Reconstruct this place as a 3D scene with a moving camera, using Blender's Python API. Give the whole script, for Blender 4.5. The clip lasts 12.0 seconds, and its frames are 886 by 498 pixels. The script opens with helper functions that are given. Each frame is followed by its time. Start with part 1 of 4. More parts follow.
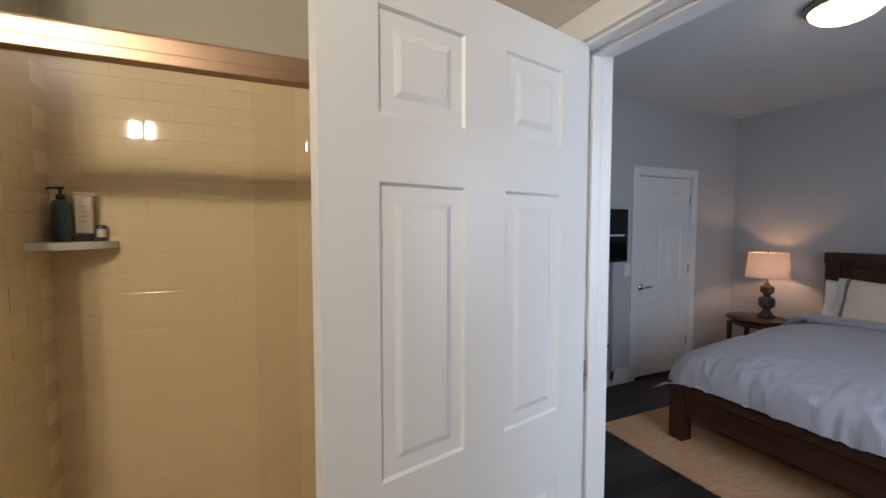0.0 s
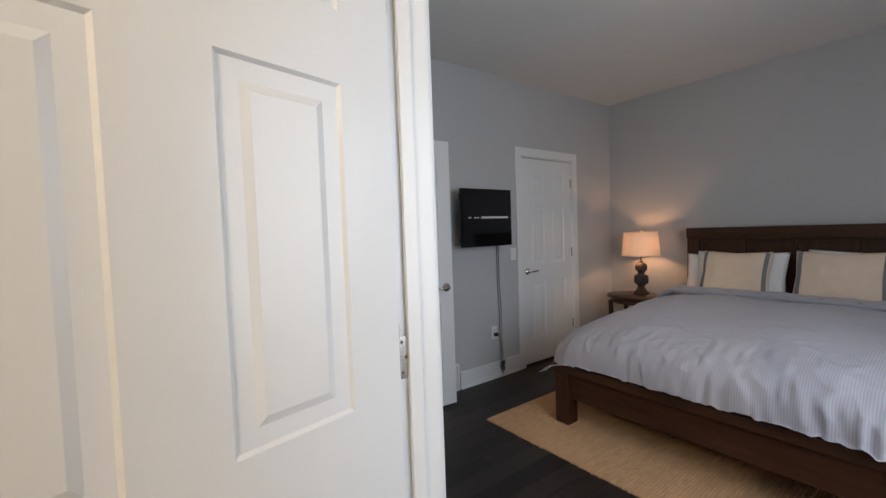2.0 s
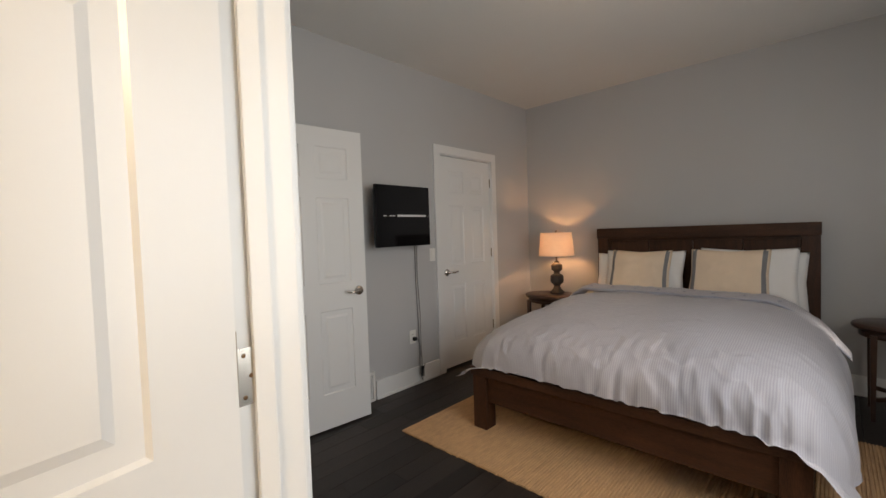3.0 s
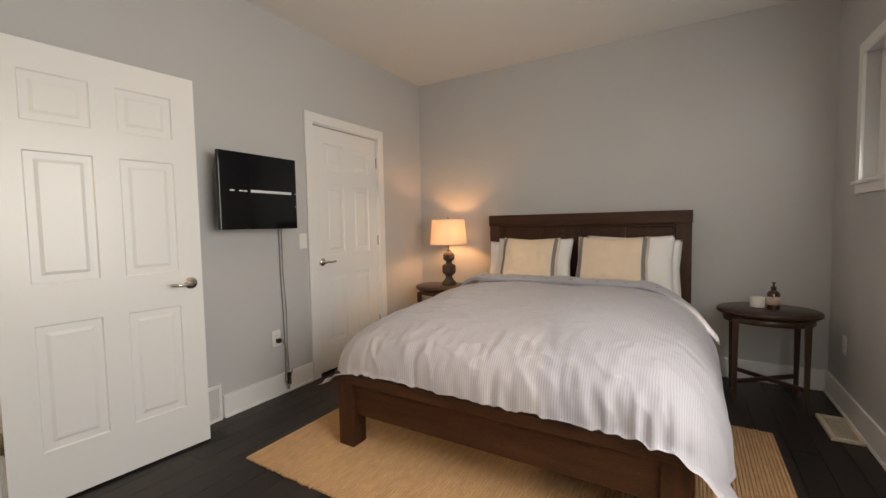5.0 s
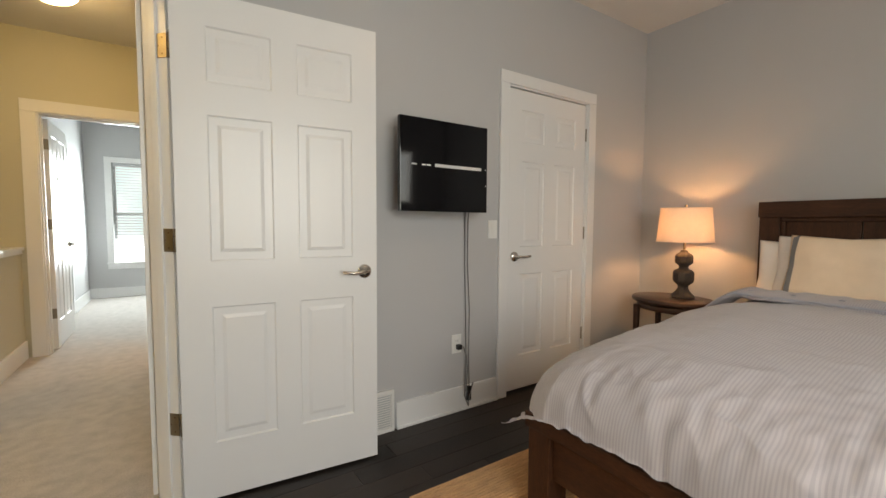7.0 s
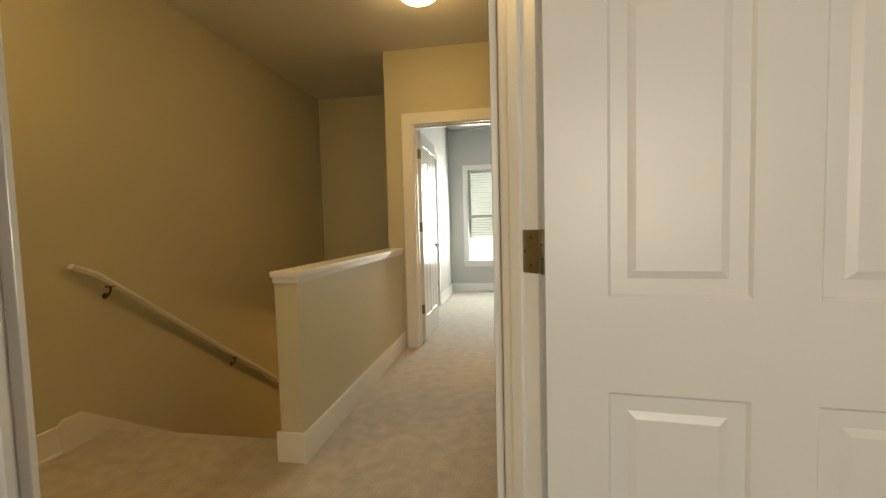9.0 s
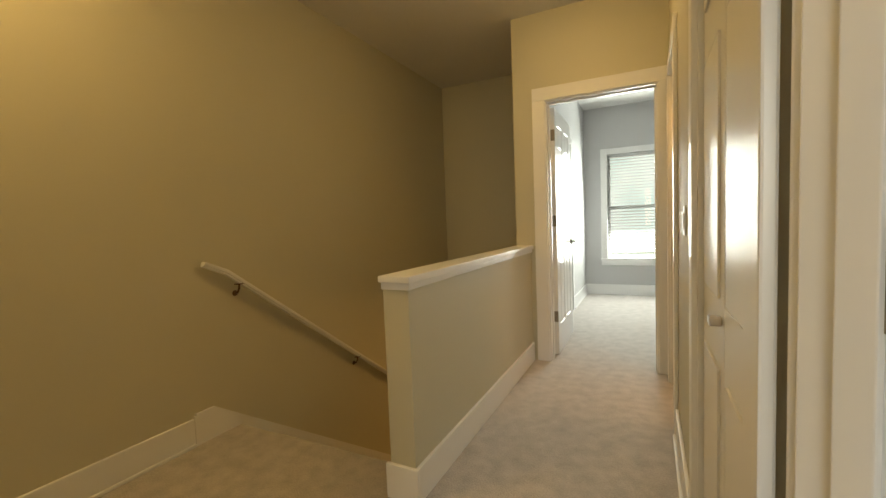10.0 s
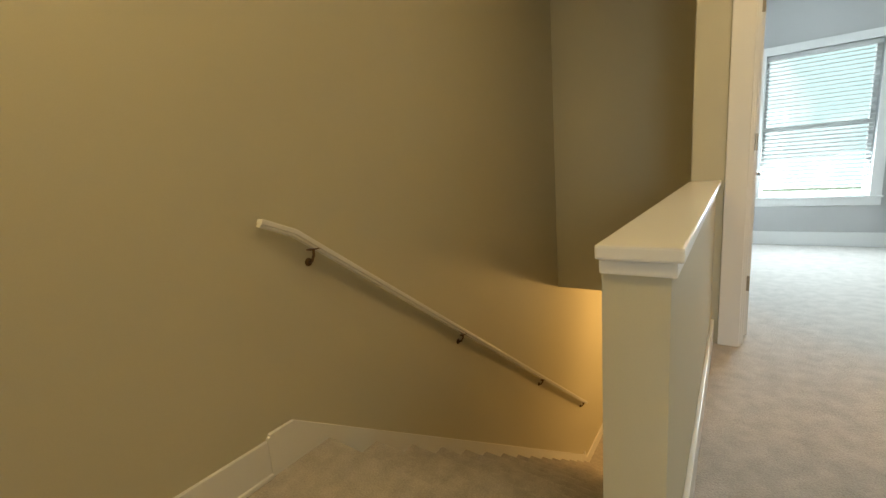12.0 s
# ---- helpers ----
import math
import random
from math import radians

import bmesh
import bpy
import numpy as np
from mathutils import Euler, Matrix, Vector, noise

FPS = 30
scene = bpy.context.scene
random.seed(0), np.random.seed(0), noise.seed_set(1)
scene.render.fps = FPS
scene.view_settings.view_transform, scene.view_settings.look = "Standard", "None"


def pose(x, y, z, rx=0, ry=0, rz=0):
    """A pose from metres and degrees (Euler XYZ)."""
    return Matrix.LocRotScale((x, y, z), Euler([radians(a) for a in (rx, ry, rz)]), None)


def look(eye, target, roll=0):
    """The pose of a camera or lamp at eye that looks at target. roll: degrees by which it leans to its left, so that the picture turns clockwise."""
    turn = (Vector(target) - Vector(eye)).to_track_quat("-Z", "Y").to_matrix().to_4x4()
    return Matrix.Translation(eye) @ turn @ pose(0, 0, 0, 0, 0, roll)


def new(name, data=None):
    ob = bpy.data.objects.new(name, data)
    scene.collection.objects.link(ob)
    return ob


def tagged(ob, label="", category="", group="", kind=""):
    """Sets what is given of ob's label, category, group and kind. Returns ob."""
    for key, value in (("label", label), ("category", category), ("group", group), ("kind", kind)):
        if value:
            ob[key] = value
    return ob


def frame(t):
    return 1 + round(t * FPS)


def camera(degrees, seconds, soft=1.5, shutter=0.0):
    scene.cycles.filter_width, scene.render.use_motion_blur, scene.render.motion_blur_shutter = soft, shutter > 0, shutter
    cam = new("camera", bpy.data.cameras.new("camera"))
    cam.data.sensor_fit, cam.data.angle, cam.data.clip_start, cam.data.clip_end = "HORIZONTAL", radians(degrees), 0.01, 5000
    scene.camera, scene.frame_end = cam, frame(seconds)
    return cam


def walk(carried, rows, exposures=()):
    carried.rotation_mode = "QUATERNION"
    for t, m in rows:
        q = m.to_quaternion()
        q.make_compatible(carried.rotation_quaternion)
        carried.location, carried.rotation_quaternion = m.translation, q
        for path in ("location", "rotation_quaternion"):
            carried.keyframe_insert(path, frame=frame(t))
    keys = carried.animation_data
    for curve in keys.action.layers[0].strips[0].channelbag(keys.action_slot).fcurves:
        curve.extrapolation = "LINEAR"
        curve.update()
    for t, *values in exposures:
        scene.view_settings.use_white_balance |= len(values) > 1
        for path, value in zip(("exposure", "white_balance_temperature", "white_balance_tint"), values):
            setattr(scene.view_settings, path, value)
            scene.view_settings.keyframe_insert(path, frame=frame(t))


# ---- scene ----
cam = camera(94.2, 12.0)
PATH = [
    (0, (0.027, -0.006, 1.538), (0.848, 1.815, 1.431), 0.0),
    (0.5, (0.149, 0.042, 1.508), (1.047, 1.827, 1.406), -0.6),
    (1, (0.261, 0.092, 1.475), (1.239, 1.834, 1.375), -1.1),
    (1.5, (0.366, 0.139, 1.416), (1.436, 1.826, 1.324), -1.7),
    (2, (0.465, 0.18, 1.36), (1.655, 1.785, 1.273), -2.0),
    (2.5, (0.551, 0.217, 1.346), (1.872, 1.716, 1.254), -2.0),
    (3, (0.653, 0.257, 1.311), (2.105, 1.63, 1.235), -1.9),
    (3.5, (0.761, 0.295, 1.277), (2.334, 1.528, 1.218), -1.9),
    (5.3, (1.211, 0.354, 1.211), (2.926, 1.376, 1.093), -1.0),
    (5.5, (1.268, 0.38, 1.204), (2.959, 1.442, 1.091), -0.7),
    (6, (1.411, 0.496, 1.183), (2.984, 1.726, 1.073), -0.2),
    (6.5, (1.536, 0.647, 1.168), (2.9, 2.104, 1.046), 0.3),
    (7, (1.604, 0.874, 1.151), (2.697, 2.545, 1.031), 0.3),
    (7.5, (1.637, 1.15, 1.151), (2.409, 2.992, 1.036), 0.1),
    (7.7, (1.643, 1.26, 1.148), (2.279, 3.152, 1.03), 0.0),
    (9.3, (1.500, 2.079, 1.141), (0.984, 4.008, 1.032), -1.8),
    (9.5, (1.469, 2.163, 1.143), (0.839, 4.057, 1.031), -2.0),
    (9.7, (1.445, 2.242, 1.145), (0.698, 4.093, 1.027), -2.2),
    (10, (1.392, 2.371, 1.144), (0.495, 4.154, 1.022), -2.2),
    (10.5, (1.229, 2.542, 1.146), (0.141, 4.215, 1.009), -2.4),
    (11, (1.043, 2.705, 1.134), (-0.147, 4.303, 0.957), -2.7),
    (11.5, (0.845, 2.852, 1.132), (-0.37, 4.42, 0.88), -3.4),
    (12, (0.616, 2.952, 1.099), (-0.533, 4.549, 0.736), -4.5),
]
EXPOSURES = [(0.0, -0.85, 5350, 10), (1.0, -0.7, 5600, 10), (2.5, -0.56, 6400, 11), (3.6, -0.24, 7500, 12), (5.3, 0.2, 7500, 11), (6.2, 0.2, 7500, 10), (7.0, 0.08, 7400, 9), (7.7, 0.05, 7500, 9), (9.3, -0.2, 9200, 8), (10.2, 0.0, 7900, 6), (12.0, 0.3, 6600, 3)]
walk(cam, [(t, look(eye, target, roll)) for t, eye, target, roll in PATH], EXPOSURES)

# ---- world and lights ----
world = bpy.data.worlds.new("sky")
world.use_nodes = True
scene.world = world
_wn = world.node_tree.nodes
_sky = _wn.new("ShaderNodeTexSky")
_sky.sky_type, _sky.sun_disc = "NISHITA", False
_sky.sun_elevation, _sky.sun_rotation = radians(50), radians(200)
world.node_tree.links.new(_sky.outputs[0], _wn["Background"].inputs[0])
_wn["Background"].inputs[1].default_value = 0.15
_sun = bpy.data.lights.new("sun", "SUN")
_sun.energy, _sun.angle, _sun.color = 4.5, radians(10), (1.0, 0.95, 0.88)
new("sun", _sun).matrix_world = look((6, -4, 12), (5, 4, 0))


def window_light(name, m, sx, sy, watts, color, spread=180):
    lamp = bpy.data.lights.new(name, "AREA")
    lamp.shape, lamp.size, lamp.size_y, lamp.energy, lamp.color = "RECTANGLE", sx, sy, watts, color
    lamp.spread = radians(spread)
    new(name, lamp).matrix_world = m


DAY = (0.93, 0.97, 1.0)
WARM = (1.0, 0.63, 0.30)
window_light("bedroom_window_daylight", look((2.0, -0.50, 1.44), (2.25, 3, 0.6)), 1.5, 1.4, 42, DAY, 178)
window_light("small_window_daylight", look((4.26, -0.50, 1.8), (4.2, 3, 1.5)), 0.26, 0.66, 1.5, DAY)
window_light("far_room_sky_glow", look((1.28, 9.16, 1.35), (1.30, 5, 1.2)), 0.95, 1.6, 6, (0.74, 0.90, 1.0))
window_light("far_room_window_daylight", look((1.28, 8.90, 1.3), (1.33, 5, 0.7)), 0.86, 1.5, 98, (0.78, 0.91, 1.0))


def bulb(name, place, watts, color, radius):
    lamp = bpy.data.lights.new(name, "POINT")
    lamp.energy, lamp.color, lamp.shadow_soft_size = watts, color, radius
    new(name, lamp).location = place


bulb("table_lamp_bulb", (4.72, 2.42, 1.14), 8.0, (1.0, 0.52, 0.22), 0.03)
bulb("side_room_bulb", (2.0, 4.9, 2.45), 26, (1.0, 0.55, 0.22), 0.06)
bulb("stair_foot_bulb", (0.6, 8.6, -0.75), 60, (1.0, 0.55, 0.18), 0.08)


# ---- materials ----
def mat(name, color, rough=0.5, metal=0.0, spread=0.06, size=3.0, grain=0.0, grain_size=200.0, stretch=(1, 1, 1), island=0.0, coat=0.0, sheen=0.0):
    """A Principled surface with broad unevenness, fine grain and relief."""
    m = bpy.data.materials.new(name)
    m.use_nodes = True
    nt = m.node_tree
    n, l = nt.nodes, nt.links
    p = n["Principled BSDF"]
    p.inputs["Metallic"].default_value = metal
    p.inputs["Coat Weight"].default_value = coat
    p.inputs["Sheen Weight"].default_value = sheen
    co = n.new("ShaderNodeTexCoord")
    mp = n.new("ShaderNodeMapping")
    mp.inputs["Scale"].default_value = stretch
    l.new(co.outputs["Object"], mp.inputs["Vector"])
    big = n.new("ShaderNodeTexNoise")
    big.inputs["Scale"].default_value, big.inputs["Detail"].default_value = size, 4
    fine = n.new("ShaderNodeTexNoise")
    fine.inputs["Scale"].default_value, fine.inputs["Detail"].default_value = grain_size, 3
    l.new(mp.outputs[0], big.inputs["Vector"])
    l.new(mp.outputs[0], fine.inputs["Vector"])
    add = n.new("ShaderNodeMath")
    add.operation = "MULTIPLY_ADD"
    add.inputs[1].default_value = 0.5
    l.new(fine.outputs["Fac"], add.inputs[0])
    half = n.new("ShaderNodeMath")
    half.operation = "MULTIPLY"
    half.inputs[1].default_value = 0.5
    l.new(big.outputs["Fac"], half.inputs[0])
    l.new(half.outputs[0], add.inputs[2])
    last = add.outputs[0]
    if island:
        info = n.new("ShaderNodeObjectInfo")
        mix = n.new("ShaderNodeMath")
        mix.operation = "MULTIPLY_ADD"
        mix.inputs[1].default_value = island
        l.new(info.outputs["Random"], mix.inputs[0])
        l.new(last, mix.inputs[2])
        off = n.new("ShaderNodeMath")
        off.operation = "SUBTRACT"
        off.inputs[1].default_value = island / 2
        l.new(mix.outputs[0], off.inputs[0])
        last = off.outputs[0]
        shift = n.new("ShaderNodeVectorMath")
        shift.operation = "SCALE"
        shift.inputs[0].default_value = (17, 31, 7)
        l.new(info.outputs["Random"], shift.inputs["Scale"])
        l.new(shift.outputs[0], mp.inputs["Location"])
    ramp = n.new("ShaderNodeValToRGB")
    ramp.color_ramp.elements[0].position, ramp.color_ramp.elements[1].position = 0.3, 0.7
    ramp.color_ramp.elements[0].color = (*[max(0, c * (1 - spread)) for c in color], 1)
    ramp.color_ramp.elements[1].color = (*[min(1, c * (1 + spread)) for c in color], 1)
    l.new(last, ramp.inputs[0])
    l.new(ramp.outputs[0], p.inputs["Base Color"])
    rr = n.new("ShaderNodeMapRange")
    rr.inputs["To Min"].default_value, rr.inputs["To Max"].default_value = max(0.02, rough * 0.85), min(1, rough * 1.15)
    l.new(big.outputs["Fac"], rr.inputs["Value"])
    l.new(rr.outputs[0], p.inputs["Roughness"])
    if grain:
        b = n.new("ShaderNodeBump")
        b.inputs["Strength"].default_value, b.inputs["Distance"].default_value = grain, 0.004
        l.new(fine.outputs["Fac"], b.inputs["Height"])
        l.new(b.outputs[0], p.inputs["Normal"])
    return m


def glow(name, color, strength):
    m = bpy.data.materials.new(name)
    m.use_nodes = True
    p = m.node_tree.nodes["Principled BSDF"]
    p.inputs["Base Color"].default_value = (0.9, 0.86, 0.8, 1)
    p.inputs["Emission Color"].default_value = (*color, 1)
    p.inputs["Emission Strength"].default_value = strength
    return m


def glass(name, tint, ior=1.45, rough=0.02):
    m = bpy.data.materials.new(name)
    m.use_nodes = True
    n, l = m.node_tree.nodes, m.node_tree.links
    n.remove(n["Principled BSDF"])
    a, g, f, x = n.new("ShaderNodeBsdfTransparent"), n.new("ShaderNodeBsdfGlossy"), n.new("ShaderNodeFresnel"), n.new("ShaderNodeMixShader")
    a.inputs[0].default_value = (*tint, 1)
    g.inputs["Roughness"].default_value = rough
    f.inputs[0].default_value = ior
    l.new(f.outputs[0], x.inputs[0]), l.new(a.outputs[0], x.inputs[1]), l.new(g.outputs[0], x.inputs[2])
    l.new(x.outputs[0], n["Material Output"].inputs[0])
    return m


def striped(name, base, line, pitch, share, wobble=0.0):
    """Woven cloth with fine stripes along the second texture axis."""
    m = mat(name, base, 0.85, spread=0.05, size=6, grain=0.15, grain_size=500, sheen=0.2)
    n, l = m.node_tree.nodes, m.node_tree.links
    p = n["Principled BSDF"]
    uv = n.new("ShaderNodeUVMap")
    sep = n.new("ShaderNodeSeparateXYZ")
    l.new(uv.outputs[0], sep.inputs[0])
    k = n.new("ShaderNodeMath")
    k.operation, k.inputs[1].default_value = "DIVIDE", pitch
    l.new(sep.outputs["X"], k.inputs[0])
    fr = n.new("ShaderNodeMath")
    fr.operation = "FRACT"
    l.new(k.outputs[0], fr.inputs[0])
    lt = n.new("ShaderNodeMath")
    lt.operation, lt.inputs[1].default_value = "LESS_THAN", share
    l.new(fr.outputs[0], lt.inputs[0])
    mx = n.new("ShaderNodeMix")
    mx.data_type = "RGBA"
    mx.inputs["B"].default_value = (*line, 1)
    old = p.inputs["Base Color"].links[0].from_socket
    l.new(lt.outputs[0], mx.inputs["Factor"])
    l.new(old, mx.inputs["A"])
    l.new(mx.outputs["Result"], p.inputs["Base Color"])
    return m


GREY_PAINT = mat("grey_wall_paint", (0.50, 0.50, 0.505), 0.6, spread=0.03, size=1.5, grain=0.06, grain_size=260)
TAN_PAINT = mat("beige_wall_paint", (0.55, 0.52, 0.40), 0.6, spread=0.03, size=1.5, grain=0.06, grain_size=260)
CEIL_PAINT = mat("ceiling_paint", (0.72, 0.71, 0.69), 0.85, spread=0.03, size=2, grain=0.1, grain_size=150)
WHITE = mat("white_gloss_paint", (0.77, 0.77, 0.765), 0.30, spread=0.004, size=2, grain=0.02, grain_size=90)
WOOD_FLOOR = mat("dark_floor_wood", (0.022, 0.0165, 0.014), 0.42, spread=0.45, size=2.5, grain=0.12, grain_size=60, stretch=(0.6, 9, 9), island=0.35)
WALNUT = mat("dark_walnut", (0.046, 0.018, 0.008), 0.5, spread=0.7, size=3, grain=0.12, grain_size=40, stretch=(8, 0.9, 8))
WALNUT_V = mat("dark_walnut_upright", (0.046, 0.018, 0.008), 0.5, spread=0.7, size=3, grain=0.12, grain_size=40, stretch=(8, 8, 0.9))
TABLE_WOOD = mat("espresso_wood", (0.045, 0.022, 0.015), 0.33, spread=0.4, size=4, grain=0.08, grain_size=50, stretch=(8, 1, 8), coat=0.15)
LAMP_WOOD = mat("weathered_black_wood", (0.045, 0.036, 0.03), 0.6, spread=0.5, size=9, grain=0.3, grain_size=90)
CARPET = mat("beige_carpet", (0.42, 0.385, 0.36), 0.95, spread=0.30, size=13, grain=1.0, grain_size=150, sheen=0.3)
JUTE = mat("jute", (0.49, 0.30, 0.155), 0.9, spread=0.25, size=14, grain=0.9, grain_size=120, stretch=(1, 3, 1), island=0.25)
NICKEL = mat("brushed_nickel", (0.62, 0.59, 0.55), 0.25, 1.0, spread=0.05)
BRONZE = mat("aged_hinge_metal", (0.30, 0.26, 0.20), 0.38, 1.0, spread=0.12, size=30)
DARK_BRONZE = mat("dark_bronze", (0.17, 0.10, 0.055), 0.45, 0.8, spread=0.2, size=30)
CHROME = mat("chrome", (0.36, 0.24, 0.15), 0.36, 1.0, spread=0.03)
BLACK_GLOSS = mat("black_gloss_plastic", (0.004, 0.004, 0.005), 0.06, spread=0.1)
CORD = mat("grey_cord_plastic", (0.24, 0.235, 0.23), 0.5, spread=0.1)
BLACK = mat("black_plastic", (0.012, 0.012, 0.013), 0.4, spread=0.2)
SILVER = mat("silver_trim", (0.72, 0.72, 0.72), 0.35, 0.3, spread=0.05)
PLATE = mat("white_plastic", (0.78, 0.77, 0.74), 0.35, spread=0.02)
TILE = mat("cream_glazed_tile", (0.82, 0.67, 0.41), 0.05, spread=0.03, size=6, island=0.08)
GROUT = mat("grout", (0.82, 0.67, 0.42), 0.9, spread=0.06, size=20)
DUVET = striped("striped_duvet_cotton", (0.43, 0.42, 0.46), (0.365, 0.36, 0.405), 0.0105, 0.45)
DUVET_TRIM = mat("grey_chambray", (0.34, 0.36, 0.42), 0.9, spread=0.1, size=20, grain=0.3, grain_size=400)
SHEET = mat("white_cotton", (0.80, 0.79, 0.78), 0.9, spread=0.03, size=8, grain=0.2, grain_size=300, sheen=0.2)
TAN_CLOTH = mat("cream_linen", (0.74, 0.60, 0.455), 0.95, spread=0.06, size=14, grain=0.4, grain_size=420)
BAND_CLOTH = mat("grey_band_cloth", (0.19, 0.19, 0.20), 0.95, spread=0.12, size=20, grain=0.4, grain_size=420)
MATTRESS = mat("grey_mattress_cloth", (0.45, 0.46, 0.48), 0.9, spread=0.05, size=20, grain=0.3, grain_size=300)
SHADE = mat("linen_lamp_shade", (0.86, 0.72, 0.58), 0.9, spread=0.05, size=30, grain=0.3, grain_size=300)
for _m in (WOOD_FLOOR, WALNUT, WALNUT_V, TABLE_WOOD):
    _m.node_tree.nodes["Principled BSDF"].inputs["Specular IOR Level"].default_value = 0.3
_p = SHADE.node_tree.nodes["Principled BSDF"]
_t, _x = SHADE.node_tree.nodes.new("ShaderNodeBsdfTranslucent"), SHADE.node_tree.nodes.new("ShaderNodeMixShader")
_t.inputs[0].default_value = (0.85, 0.62, 0.45, 1)
_x.inputs[0].default_value = 0.12
SHADE.node_tree.links.new(_p.outputs[0], _x.inputs[1])
SHADE.node_tree.links.new(_t.outputs[0], _x.inputs[2])
SHADE.node_tree.links.new(_x.outputs[0], SHADE.node_tree.nodes["Material Output"].inputs[0])
GLOW_BED = glow("lit_bedroom_glass", (1.0, 0.66, 0.38), 11.5)
GLOW_LANDING = glow("lit_landing_glass", (1.0, 0.69, 0.30), 68.0)
GLOW_HALL = glow("lit_hall_glass", (1.0, 0.69, 0.32), 36.0)
GLOW_BATH = glow("lit_vanity_glass", (1.0, 0.78, 0.53), 1000.0)
PANE = glass("window_glass", (0.97, 0.98, 0.98))
SHOWER_GLASS = glass("shower_glass", (0.985, 0.98, 0.965), 1.12, 0.25)
AMBER = mat("amber_bottle_glass", (0.07, 0.025, 0.012), 0.12, spread=0.1, coat=0.5)
WAX = mat("cream_candle_cup", (0.78, 0.74, 0.68), 0.4, spread=0.04)
LABEL = mat("paper_label", (0.50, 0.36, 0.30), 0.7, spread=0.06)
BLUE_PLASTIC = mat("blue_grey_bottle", (0.045, 0.075, 0.10), 0.3, spread=0.1)
CREAM_PLASTIC = mat("cream_bottle", (0.66, 0.58, 0.45), 0.35, spread=0.04)
BLIND = mat("white_blind_slat", (0.80, 0.80, 0.80), 0.5, spread=0.02)
GROUND = mat("grass_ground", (0.17, 0.20, 0.13), 0.95, spread=0.4, size=0.3, grain_size=5)

for _m, _c in [(BLIND, (0.85, 0.87, 0.88, 1))]:
    _n, _l = _m.node_tree.nodes, _m.node_tree.links
    _t, _x = _n.new("ShaderNodeBsdfTranslucent"), _n.new("ShaderNodeMixShader")
    _t.inputs[0].default_value, _x.inputs[0].default_value = _c, 0.4
    _l.new(_n["Principled BSDF"].outputs[0], _x.inputs[1]), _l.new(_t.outputs[0], _x.inputs[2])
    _l.new(_x.outputs[0], _n["Material Output"].inputs[0])


# ---- helpers ----
def mesh_of(name, bm, material, smooth=False):
    me = bpy.data.meshes.new(name)
    bmesh.ops.recalc_face_normals(bm, faces=bm.faces)
    bm.to_mesh(me)
    bm.free()
    me.materials.append(material)
    if smooth:
        for f in me.polygons:
            f.use_smooth = True
    return me


def thing(name, at, label, category, group="", kind="", turn=0):
    ob = new(name)
    ob.empty_display_size = 0.1
    ob.matrix_basis = pose(*at, 0, 0, turn)
    return tagged(ob, label, category, group, kind)


def part(name, bm, material, parent, label="", smooth=False, m=None):
    ob = new(name, bm if isinstance(bm, bpy.types.Mesh) else mesh_of(name, bm, material, smooth))
    ob.parent = parent
    if m is not None:
        ob.matrix_basis = m
    return tagged(ob, label)


def solid(name, bm, material, label, category, kind="", at=(0, 0, 0), turn=0, smooth=False):
    ob = new(name, mesh_of(name, bm, material, smooth))
    ob.matrix_basis = pose(*at, 0, 0, turn)
    return tagged(ob, label, category, "", kind)


def box(x0, x1, y0, y1, z0, z1, bevel=0.0, bm=None, m=None, segments=2):
    out = bm if bm is not None else bmesh.new()
    sub = bmesh.new()
    bmesh.ops.create_cube(sub, size=1)
    for v in sub.verts:
        v.co = (x0 + (v.co.x + 0.5) * (x1 - x0), y0 + (v.co.y + 0.5) * (y1 - y0), z0 + (v.co.z + 0.5) * (z1 - z0))
    if bevel:
        bmesh.ops.bevel(sub, geom=sub.edges[:], offset=bevel, segments=segments, affect="EDGES", profile=0.6)
    if m is not None:
        sub.transform(m)
    tmp = bpy.data.meshes.new("tmp")
    sub.to_mesh(tmp)
    sub.free()
    out.from_mesh(tmp)
    bpy.data.meshes.remove(tmp)
    return out


def lathe(profile, steps=28, bm=None, at=(0, 0, 0), squash=1.0):
    """A turned solid from (radius, height) pairs."""
    bm = bm if bm is not None else bmesh.new()
    rings = []
    for r, z in profile:
        rings.append([bm.verts.new((at[0] + max(r, 0.0004) * math.cos(2 * math.pi * i / steps) * squash, at[1] + max(r, 0.0004) * math.sin(2 * math.pi * i / steps), at[2] + z)) for i in range(steps)])
    for a, b in zip(rings, rings[1:]):
        for i in range(steps):
            bm.faces.new((a[i], a[(i + 1) % steps], b[(i + 1) % steps], b[i]))
    bm.faces.new(rings[0][::-1])
    bm.faces.new(rings[-1])
    return bm


def tube(points, radius, steps=8, bm=None):
    bm = bm if bm is not None else bmesh.new()
    pts = [Vector(p) for p in points]
    rings = []
    for i, p in enumerate(pts):
        d = (pts[min(i + 1, len(pts) - 1)] - pts[max(i - 1, 0)]).normalized()
        q = d.to_track_quat("Z", "Y")
        rings.append([bm.verts.new(p + q @ Vector((radius * math.cos(2 * math.pi * k / steps), radius * math.sin(2 * math.pi * k / steps), 0))) for k in range(steps)])
    for a, b in zip(rings, rings[1:]):
        for k in range(steps):
            bm.faces.new((a[k], a[(k + 1) % steps], b[(k + 1) % steps], b[k]))
    bm.faces.new(rings[0][::-1])
    bm.faces.new(rings[-1])
    return bm


